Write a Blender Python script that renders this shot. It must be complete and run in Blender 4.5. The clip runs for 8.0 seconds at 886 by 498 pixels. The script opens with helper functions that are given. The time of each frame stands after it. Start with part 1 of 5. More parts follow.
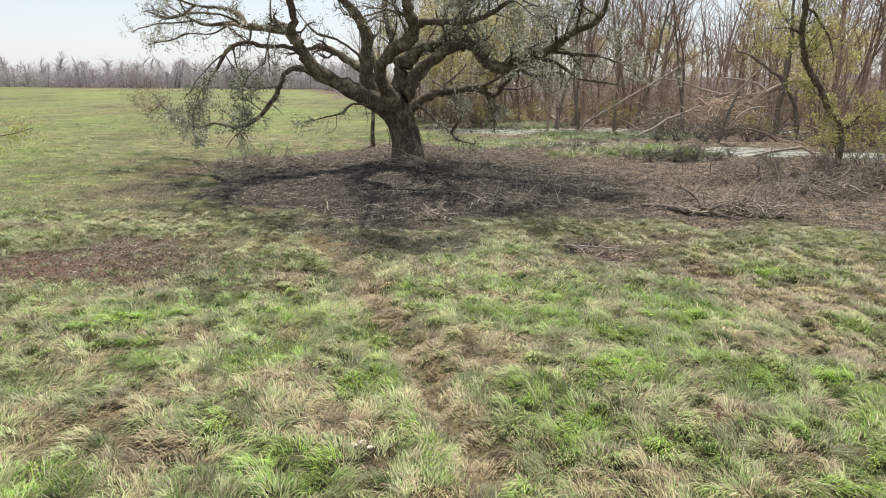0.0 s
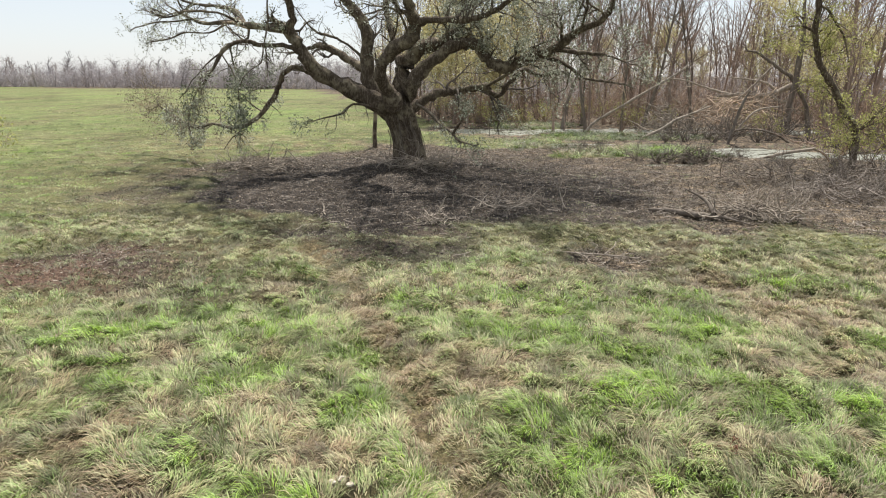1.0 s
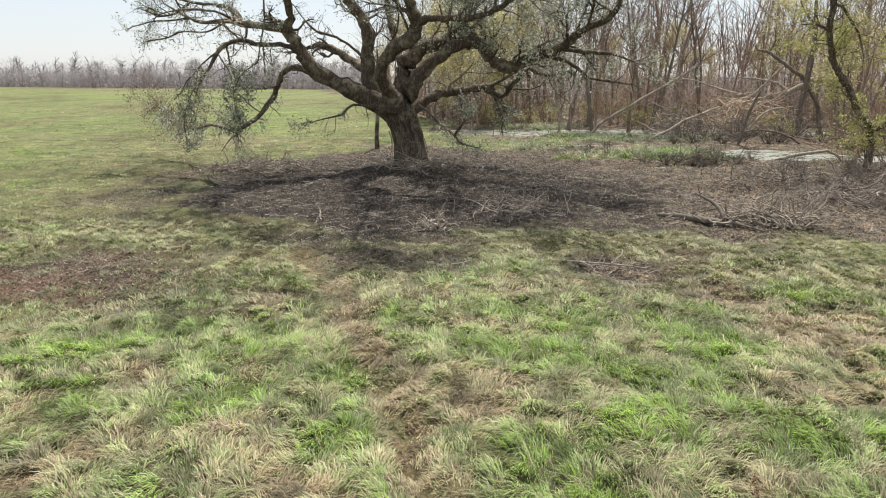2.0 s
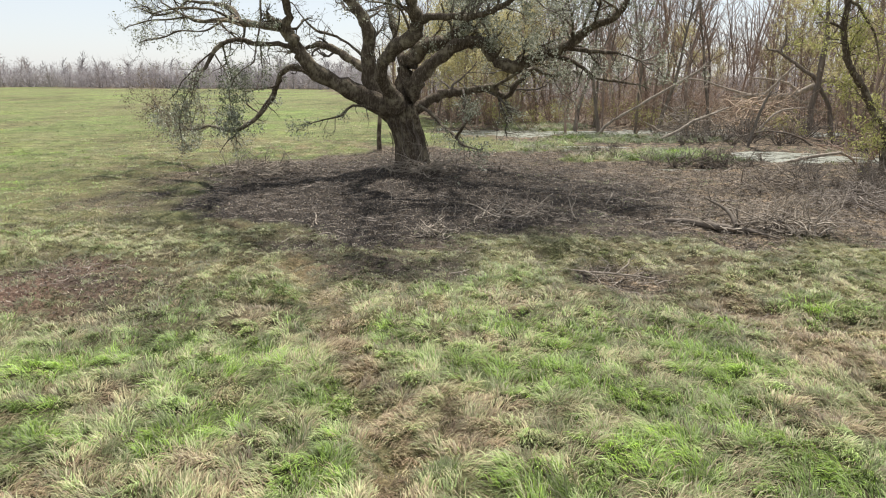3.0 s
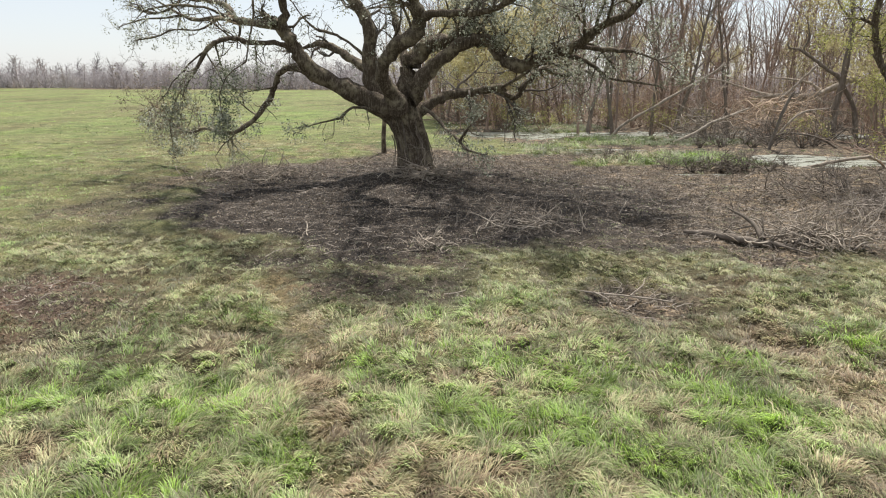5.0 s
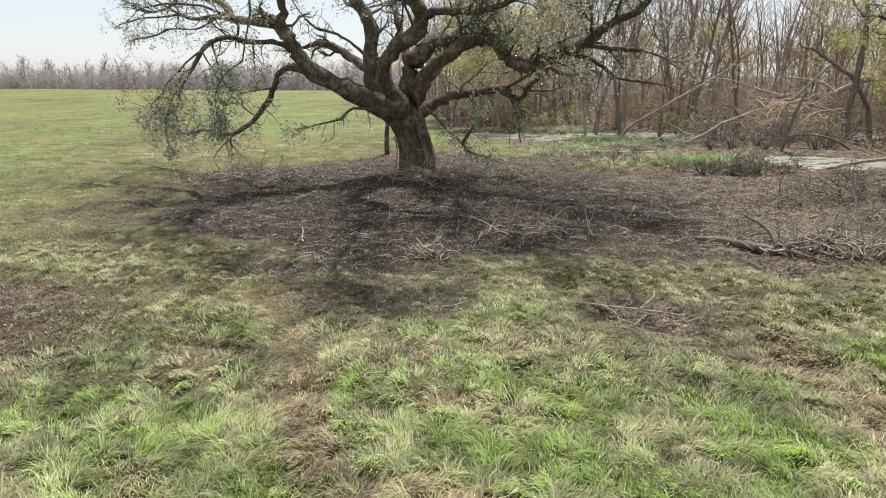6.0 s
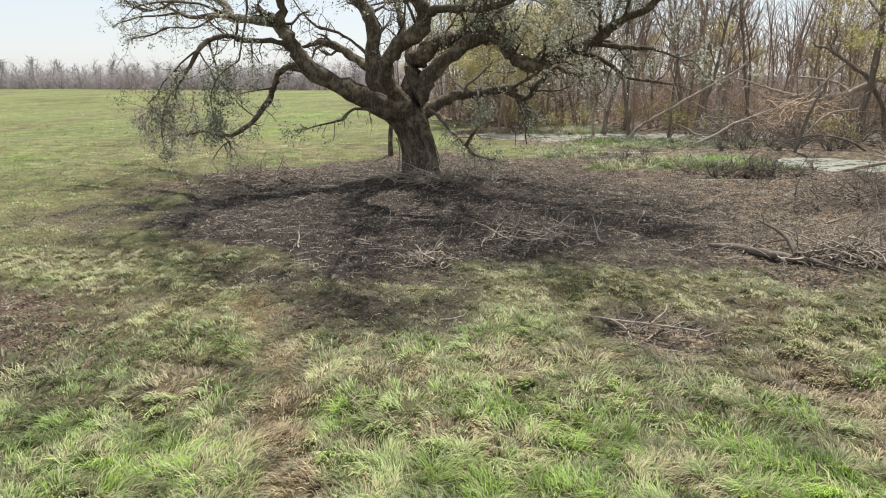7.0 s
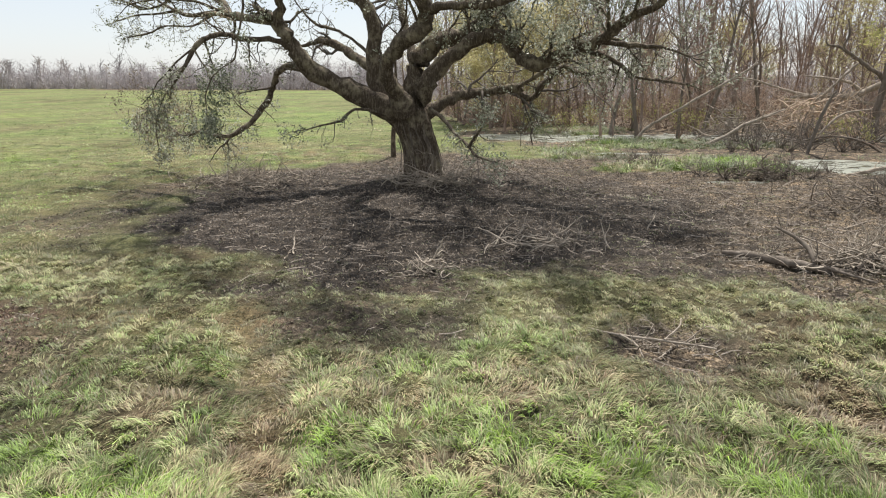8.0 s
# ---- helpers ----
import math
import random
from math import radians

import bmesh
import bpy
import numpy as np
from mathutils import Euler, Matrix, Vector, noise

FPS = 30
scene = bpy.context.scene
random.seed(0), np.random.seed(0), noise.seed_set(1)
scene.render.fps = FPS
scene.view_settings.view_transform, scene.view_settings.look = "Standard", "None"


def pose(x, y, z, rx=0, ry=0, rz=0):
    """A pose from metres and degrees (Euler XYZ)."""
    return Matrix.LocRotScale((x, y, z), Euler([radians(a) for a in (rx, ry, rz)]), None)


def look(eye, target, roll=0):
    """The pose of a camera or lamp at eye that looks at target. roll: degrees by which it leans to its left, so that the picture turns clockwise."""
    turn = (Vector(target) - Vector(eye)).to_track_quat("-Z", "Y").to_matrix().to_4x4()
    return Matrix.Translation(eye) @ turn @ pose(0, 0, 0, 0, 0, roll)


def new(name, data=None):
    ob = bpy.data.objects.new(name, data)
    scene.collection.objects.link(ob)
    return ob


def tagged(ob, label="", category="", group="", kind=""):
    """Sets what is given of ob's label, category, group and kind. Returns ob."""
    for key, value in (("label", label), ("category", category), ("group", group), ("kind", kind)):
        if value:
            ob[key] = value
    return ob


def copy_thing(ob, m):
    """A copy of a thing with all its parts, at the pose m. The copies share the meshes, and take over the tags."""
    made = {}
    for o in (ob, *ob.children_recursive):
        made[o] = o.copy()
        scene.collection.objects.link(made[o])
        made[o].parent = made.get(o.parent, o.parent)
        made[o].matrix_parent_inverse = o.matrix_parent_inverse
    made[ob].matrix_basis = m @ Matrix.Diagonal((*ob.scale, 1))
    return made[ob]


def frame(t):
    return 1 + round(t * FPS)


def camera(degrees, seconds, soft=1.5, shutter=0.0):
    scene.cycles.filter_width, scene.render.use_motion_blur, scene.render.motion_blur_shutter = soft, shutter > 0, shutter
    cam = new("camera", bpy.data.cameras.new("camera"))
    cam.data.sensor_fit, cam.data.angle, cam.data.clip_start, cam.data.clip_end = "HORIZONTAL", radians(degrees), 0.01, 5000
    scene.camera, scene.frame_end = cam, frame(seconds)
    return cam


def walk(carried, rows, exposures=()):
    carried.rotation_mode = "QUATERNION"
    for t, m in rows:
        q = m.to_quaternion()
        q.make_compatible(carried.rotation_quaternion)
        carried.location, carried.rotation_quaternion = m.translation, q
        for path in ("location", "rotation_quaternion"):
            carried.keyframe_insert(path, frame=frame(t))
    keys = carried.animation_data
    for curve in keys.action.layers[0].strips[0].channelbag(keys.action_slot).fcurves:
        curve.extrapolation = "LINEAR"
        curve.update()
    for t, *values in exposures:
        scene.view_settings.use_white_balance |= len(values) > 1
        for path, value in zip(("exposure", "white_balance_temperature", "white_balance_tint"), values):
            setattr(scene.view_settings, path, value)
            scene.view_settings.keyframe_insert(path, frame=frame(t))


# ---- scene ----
cam = camera(67.2, 8.0, 1.1)
METRES, EYE, TILT, LEAN, TURN = 6.63, 4.6, 0.0, 0.0, 0.0
ROWS = [
    (0.0, 0.0, 0.0, 0.0, 0.05, -14.59, -0.18),
    (0.5, 0.0164, 0.0612, -0.0012, 0.33, -14.59, -0.15),
    (1.0, 0.0318, 0.1246, -0.0019, 0.61, -14.6, -0.16),
    (1.5, 0.0467, 0.1894, -0.0022, 0.89, -14.6, -0.14),
    (3.0, 0.0922, 0.3724, -0.002, 1.75, -14.6, -0.13),
    (3.5, 0.1069, 0.4331, -0.002, 2.04, -14.59, -0.1),
    (4.0, 0.1217, 0.4939, -0.0016, 2.33, -14.6, -0.07),
    (4.5, 0.1344, 0.5516, -0.0023, 2.62, -14.59, -0.05),
    (6.0, 0.1687, 0.7328, -0.0054, 3.53, -14.55, 0.03),
    (6.5, 0.1777, 0.7949, -0.0069, 3.87, -14.55, 0.05),
    (7.0, 0.1857, 0.8557, -0.0079, 4.17, -14.55, 0.07),
    (7.5, 0.1914, 0.9172, -0.0098, 4.43, -14.54, 0.08),
    (8.0, 0.1964, 0.9788, -0.0111, 4.69, -14.55, 0.09),
]
walk(cam, [(t, pose(0, 0, EYE, TILT, LEAN, TURN) @ pose(METRES * x, METRES * y, METRES * z, 90 + pitch, roll, yaw)) for t, x, y, z, yaw, pitch, roll in ROWS])

# world, sun and exposure: bright hazy spring day, sun high beyond the oak and a little to its right
SUN_EL, SUN_AZ = 62.0, 20.0
world = bpy.data.worlds.new("world")
scene.world = world
world.use_nodes = True
wn = world.node_tree.nodes
sky = wn.new("ShaderNodeTexSky")
sky.sky_type = "NISHITA"
sky.sun_disc = False
sky.sun_elevation = radians(SUN_EL)
sky.sun_rotation = radians(SUN_AZ)
sky.air_density, sky.dust_density, sky.ozone_density = 1.0, 0.6, 1.0
veil = wn.new("ShaderNodeMixRGB")
veil.inputs["Fac"].default_value = 0.6
veil.inputs["Color2"].default_value = (8.7, 9.0, 9.6, 1)
world.node_tree.links.new(sky.outputs[0], veil.inputs["Color1"])
world.node_tree.links.new(veil.outputs[0], wn["Background"].inputs["Color"])
wn["Background"].inputs["Strength"].default_value = 0.082

sun = new("sun", bpy.data.lights.new("sun", "SUN"))
sun.data.energy, sun.data.angle, sun.data.color = 5.0, radians(0.9), (1.0, 0.96, 0.92)
sun_way = Vector((math.sin(radians(SUN_AZ)) * math.cos(radians(SUN_EL)), math.cos(radians(SUN_AZ)) * math.cos(radians(SUN_EL)), math.sin(radians(SUN_EL))))
sun.matrix_world = look(sun_way * 60, (0, 0, 0))
scene.view_settings.exposure = 0.46


# ---- materials ----
def ramp(nt, fac, stops):
    node = nt.nodes.new("ShaderNodeValToRGB")
    cr = node.color_ramp
    while len(cr.elements) < len(stops):
        cr.elements.new(0.5)
    for el, (at, col) in zip(cr.elements, stops):
        el.position, el.color = at, (*col, 1)
    nt.links.new(fac, node.inputs["Fac"])
    return node.outputs["Color"]


def noise_of(nt, coord, scale, detail=4.0, rough=0.6, stretch=None):
    node = nt.nodes.new("ShaderNodeTexNoise")
    node.inputs["Scale"].default_value, node.inputs["Detail"].default_value, node.inputs["Roughness"].default_value = scale, detail, rough
    if stretch:
        mp = nt.nodes.new("ShaderNodeMapping")
        mp.inputs["Scale"].default_value = stretch
        nt.links.new(coord, mp.inputs["Vector"])
        coord = mp.outputs["Vector"]
    nt.links.new(coord, node.inputs["Vector"])
    return node.outputs["Fac"]


def mixed(nt, fac, a, b, kind="MIX"):
    node = nt.nodes.new("ShaderNodeMixRGB")
    node.blend_type = kind
    for key, val in (("Fac", fac), ("Color1", a), ("Color2", b)):
        if isinstance(val, (int, float)):
            node.inputs[key].default_value = val
        elif isinstance(val, tuple):
            node.inputs[key].default_value = (*val, 1)
        else:
            nt.links.new(val, node.inputs[key])
    return node.outputs["Color"]


def attr(nt, name):
    node = nt.nodes.new("ShaderNodeAttribute")
    node.attribute_name = name
    return node.outputs["Fac"]


def sums(nt, op, a, b):
    node = nt.nodes.new("ShaderNodeMath")
    node.operation = op
    for slot, val in zip((0, 1), (a, b)):
        if isinstance(val, (int, float)):
            node.inputs[slot].default_value = val
        else:
            nt.links.new(val, node.inputs[slot])
    return node.outputs[0]


def start_mat(name, rough):
    m = bpy.data.materials.new(name)
    m.use_nodes = True
    nt = m.node_tree
    p = nt.nodes["Principled BSDF"]
    p.inputs["Roughness"].default_value = rough
    p.inputs["Specular IOR Level"].default_value = 0.25
    geo = nt.nodes.new("ShaderNodeNewGeometry")
    return m, nt, p, geo


def bump(nt, p, height, strength, dist):
    b = nt.nodes.new("ShaderNodeBump")
    b.inputs["Strength"].default_value, b.inputs["Distance"].default_value = strength, dist
    nt.links.new(height, b.inputs["Height"])
    nt.links.new(b.outputs["Normal"], p.inputs["Normal"])


def bark_mat(name, dark, mid, light, scale=6.0, moss=None, ridge=0.02, vary=False):
    m, nt, p, geo = start_mat(name, 0.9)
    pos = geo.outputs["Position"]
    fine = noise_of(nt, pos, scale, 6, 0.7, (1, 1, 0.22))
    big = noise_of(nt, pos, 0.7, 3)
    col = ramp(nt, fine, [(0.3, dark), (0.52, mid), (0.72, light)])
    col = mixed(nt, sums(nt, "MULTIPLY", big, 0.55), col, mid, "MIX")
    if moss:
        spots = ramp(nt, noise_of(nt, pos, 1.9, 5, 0.65), [(0.5, (0, 0, 0)), (0.64, (1, 1, 1))])
        col = mixed(nt, spots, col, mixed(nt, fine, moss, light))
    rnd = sums(nt, "MULTIPLY_ADD", geo.outputs["Random Per Island"], 0.5)
    nt.nodes[-1].inputs[2].default_value = 0.75
    col = mixed(nt, 1.0, col, rnd, "MULTIPLY")
    each = nt.nodes.new("ShaderNodeObjectInfo")
    col = mixed(nt, 1.0, col, ramp(nt, each.outputs["Random"], [(0.0, (0.62, 0.6, 0.6)), (0.5, (1.0, 0.98, 0.95)), (1.0, (1.3, 1.22, 1.12))]), "MULTIPLY") if vary else col
    nt.links.new(col, p.inputs["Base Color"])
    bump(nt, p, fine, 0.8, ridge)
    return m


def leaf_mat(name, a, b, c, glow=0.35, rough=0.45):
    m, nt, p, geo = start_mat(name, rough)
    pos = geo.outputs["Position"]
    fac = mixed(nt, 0.35, geo.outputs["Random Per Island"], noise_of(nt, pos, 0.9, 3))
    col = ramp(nt, fac, [(0.1, a), (0.5, b), (0.9, c)])
    nt.links.new(col, p.inputs["Base Color"])
    p.inputs["Specular IOR Level"].default_value = 0.2
    tr = nt.nodes.new("ShaderNodeBsdfTranslucent")
    nt.links.new(col, tr.inputs["Color"])
    mx = nt.nodes.new("ShaderNodeMixShader")
    mx.inputs[0].default_value = glow
    nt.links.new(p.outputs[0], mx.inputs[1])
    nt.links.new(tr.outputs[0], mx.inputs[2])
    nt.links.new(mx.outputs[0], nt.nodes["Material Output"].inputs["Surface"])
    return m


def grass_mat(name):
    m, nt, p, geo = start_mat(name, 0.5)
    tint, shade = attr(nt, "tint"), attr(nt, "tone")
    col = ramp(nt, tint, [(0.0, (0.24, 0.17, 0.105)), (0.2, (0.365, 0.305, 0.18)), (0.4, (0.345, 0.34, 0.178)), (0.58, (0.275, 0.325, 0.138)), (0.78, (0.205, 0.295, 0.082)), (1.0, (0.25, 0.365, 0.055))])
    col = mixed(nt, 1.0, col, shade, "MULTIPLY")
    nt.links.new(col, p.inputs["Base Color"])
    p.inputs["Specular IOR Level"].default_value = 0.26
    tr = nt.nodes.new("ShaderNodeBsdfTranslucent")
    nt.links.new(col, tr.inputs["Color"])
    mx = nt.nodes.new("ShaderNodeMixShader")
    mx.inputs[0].default_value = 0.24
    nt.links.new(p.outputs[0], mx.inputs[1])
    nt.links.new(tr.outputs[0], mx.inputs[2])
    nt.links.new(mx.outputs[0], nt.nodes["Material Output"].inputs["Surface"])
    return m


def ground_mat(name):
    m, nt, p, geo = start_mat(name, 0.95)
    pos = geo.outputs["Position"]
    fine, mid, big = noise_of(nt, pos, 14, 6, 0.75), noise_of(nt, pos, 1.6, 5, 0.6), noise_of(nt, pos, 0.17, 4)
    far = noise_of(nt, pos, 0.05, 6, 0.7, (1, 0.35, 1))
    soil = ramp(nt, fine, [(0.34, (0.011, 0.009, 0.007)), (0.52, (0.036, 0.03, 0.024)), (0.74, (0.13, 0.11, 0.09))])
    thatch = ramp(nt, fine, [(0.3, (0.025, 0.022, 0.012)), (0.5, (0.19, 0.15, 0.085)), (0.72, (0.42, 0.34, 0.21))])
    green = ramp(nt, fine, [(0.3, (0.05, 0.062, 0.022)), (0.5, (0.15, 0.188, 0.066)), (0.72, (0.28, 0.33, 0.14))])
    turf = mixed(nt, ramp(nt, sums(nt, "ADD", sums(nt, "MULTIPLY", mid, 0.5), attr(nt, "green")), [(0.45, (0, 0, 0)), (0.85, (1, 1, 1))]), thatch, green)
    streak = ramp(nt, noise_of(nt, pos, 0.33, 7, 0.75, (0.5, 1.2, 1)), [(0.3, (0.55, 0.55, 0.5)), (0.5, (0.95, 0.95, 0.9)), (0.7, (1.3, 1.25, 1.2))])
    turf = mixed(nt, 1.0, turf, streak, "MULTIPLY")
    turf = mixed(nt, ramp(nt, far, [(0.48, (0, 0, 0)), (0.62, (0.8, 0.8, 0.8))]), turf, mixed(nt, 0.5, thatch, green))
    # brown soil between tufts, darkened further: the tufts' shade put into the colour
    turf = mixed(nt, sums(nt, "MULTIPLY", attr(nt, "sward"), 0.72), turf, (0.085, 0.066, 0.042))
    dull = ramp(nt, noise_of(nt, pos, 0.16, 7, 0.75, (0.8, 1.0, 1)), [(0.45, (0, 0, 0)), (0.56, (0.85, 0.85, 0.85))])
    turf = mixed(nt, dull, turf, mixed(nt, 0.45, thatch, green))
    mottle = ramp(nt, noise_of(nt, pos, 1.1, 7, 0.8, (0.6, 1, 1)), [(0.36, (0.45, 0.48, 0.45)), (0.5, (0.95, 0.95, 0.92)), (0.62, (1.35, 1.3, 1.3))])
    turf = mixed(nt, 1.0, turf, mottle, "MULTIPLY")
    patch = noise_of(nt, pos, 0.075, 8, 0.72, (1.0, 0.55, 1))
    turf = mixed(nt, 1.0, turf, ramp(nt, patch, [(0.38, (0.6, 0.55, 0.52)), (0.46, (0.92, 0.88, 0.84)), (0.53, (1.0, 1.02, 0.96)), (0.62, (1.12, 1.22, 0.92))]), "MULTIPLY")
    worn = ramp(nt, sums(nt, "ADD", sums(nt, "MULTIPLY", mid, 0.35), attr(nt, "litter")), [(0.42, (0, 0, 0)), (0.8, (1, 1, 1))])
    damp = ramp(nt, big, [(0.38, (0, 0, 0)), (0.55, (1, 1, 1))])
    mulch = mixed(nt, mid, soil, ramp(nt, fine, [(0.32, (0.025, 0.021, 0.016)), (0.52, (0.065, 0.054, 0.044)), (0.74, (0.26, 0.225, 0.19))]))
    straw = noise_of(nt, pos, 11, 7, 0.85)
    dry = ramp(nt, straw, [(0.36, (0.018, 0.0145, 0.011)), (0.5, (0.095, 0.077, 0.056)), (0.66, (0.4, 0.345, 0.265))])
    dry = mixed(nt, 1.0, dry, ramp(nt, mid, [(0.38, (0.42, 0.39, 0.38)), (0.5, (0.95, 0.92, 0.88)), (0.62, (1.5, 1.4, 1.25))]), "MULTIPLY")
    churned = ramp(nt, noise_of(nt, pos, 2.6, 4, 0.7), [(0.36, (0.5, 0.47, 0.45)), (0.5, (1.05, 1.02, 0.98)), (0.64, (1.6, 1.5, 1.38))])
    mulch = mixed(nt, 1.0, mixed(nt, attr(nt, "mud"), dry, mixed(nt, damp, mulch, soil)), churned, "MULTIPLY")
    mulch = mixed(nt, attr(nt, "rust"), mulch, ramp(nt, straw, [(0.36, (0.045, 0.024, 0.016)), (0.5, (0.15, 0.09, 0.06)), (0.66, (0.36, 0.26, 0.18))]))
    nt.links.new(mixed(nt, worn, turf, mulch), p.inputs["Base Color"])
    bump(nt, p, fine, 1.0, 0.09)
    return m


def water_mat(name):
    m, nt, p, geo = start_mat(name, 0.06)
    pos = geo.outputs["Position"]
    scum = ramp(nt, noise_of(nt, pos, 0.8, 6, 0.7, (1, 1.8, 1)), [(0.36, (0, 0, 0)), (0.54, (1, 1, 1))])
    nt.links.new(mixed(nt, scum, (0.05, 0.048, 0.034), (0.235, 0.24, 0.185)), p.inputs["Base Color"])
    nt.links.new(mixed(nt, scum, (0.05, 0.05, 0.05), (0.45, 0.45, 0.45)), p.inputs["Roughness"])
    p.inputs["Specular IOR Level"].default_value = 0.5
    bump(nt, p, noise_of(nt, pos, 3.0, 3), 0.08, 0.02)
    return m


OAK_BARK = bark_mat("oak_bark", (0.015, 0.0115, 0.0085), (0.095, 0.072, 0.05), (0.35, 0.295, 0.225), 17.0, (0.16, 0.138, 0.07), 0.08)
TWIG_BARK = bark_mat("twig_bark", (0.06, 0.05, 0.04), (0.16, 0.135, 0.11), (0.30, 0.26, 0.22), 5.0)
WOOD_BARK = bark_mat("woodland_bark", (0.1, 0.074, 0.06), (0.275, 0.208, 0.166), (0.48, 0.395, 0.325), 4.0, None, 0.02, True)
# distant bark is pale and grey: air haze put into its colour
FAR_HAZED_BARK = bark_mat("far_hazed_bark", (0.22, 0.202, 0.2), (0.31, 0.285, 0.282), (0.39, 0.36, 0.355), 2.0, None, 0.02, True)
SHRUB_BARK = bark_mat("shrub_bark", (0.1, 0.07, 0.05), (0.25, 0.178, 0.128), (0.48, 0.37, 0.28), 4.0, None, 0.02, True)
DEAD_WOOD = bark_mat("weathered_dead_wood", (0.14, 0.115, 0.09), (0.33, 0.28, 0.22), (0.55, 0.485, 0.39), 5.0)
DEAD_BARK = bark_mat("dead_bark", (0.07, 0.055, 0.042), (0.17, 0.14, 0.11), (0.33, 0.285, 0.23), 5.0)
BLEACHED = bark_mat("bleached_wood", (0.26, 0.185, 0.125), (0.52, 0.4, 0.29), (0.72, 0.6, 0.46), 5.0)
STICK = bark_mat("weathered_sticks", (0.11, 0.09, 0.072), (0.26, 0.222, 0.182), (0.5, 0.44, 0.37), 5.0)
# grey-green oak leaves; the palest tone is raised to stand for glints
OAK_LEAF = leaf_mat("oak_leaf", (0.08, 0.09, 0.055), (0.32, 0.335, 0.235), (0.66, 0.66, 0.55), 0.48, 0.3)
DARK_LEAF = leaf_mat("evergreen_leaf", (0.045, 0.06, 0.03), (0.125, 0.145, 0.08), (0.3, 0.32, 0.22), 0.35, 0.4)
LITTER_LEAF = leaf_mat("litter_leaf", (0.085, 0.066, 0.05), (0.2, 0.16, 0.12), (0.42, 0.35, 0.27), 0.1, 0.7)
HAZE_TWIG = leaf_mat("fine_twig", (0.14, 0.092, 0.068), (0.31, 0.222, 0.162), (0.5, 0.39, 0.3), 0.2, 0.8)
# distant twigs likewise, paled in the colour to read as hazy
FAR_HAZED_TWIG = leaf_mat("far_hazed_twig", (0.33, 0.302, 0.296), (0.44, 0.405, 0.398), (0.53, 0.495, 0.485), 0.2, 0.8)
DRY_LEAF = leaf_mat("dry_leaf", (0.12, 0.095, 0.065), (0.25, 0.205, 0.145), (0.42, 0.36, 0.27), 0.3, 0.6)
SPRING_LEAF = leaf_mat("spring_leaf", (0.22, 0.23, 0.06), (0.38, 0.385, 0.125), (0.53, 0.515, 0.22), 0.5)
OLIVE_LEAF = leaf_mat("olive_leaf", (0.31, 0.275, 0.12), (0.49, 0.44, 0.22), (0.62, 0.565, 0.34), 0.55)
RUST_STEM = bark_mat("rust_stem", (0.1, 0.03, 0.02), (0.25, 0.09, 0.06), (0.4, 0.2, 0.13), 9.0)
RUST_LEAF = leaf_mat("rust_leaf", (0.15, 0.05, 0.035), (0.28, 0.11, 0.08), (0.42, 0.23, 0.17), 0.3, 0.6)
CLOD = bark_mat("dry_clod", (0.2, 0.17, 0.13), (0.42, 0.37, 0.29), (0.62, 0.57, 0.48), 14.0)
GRASS = grass_mat("grass_blade")
GROUND = ground_mat("pasture_ground")
WATER = water_mat("swamp_water")


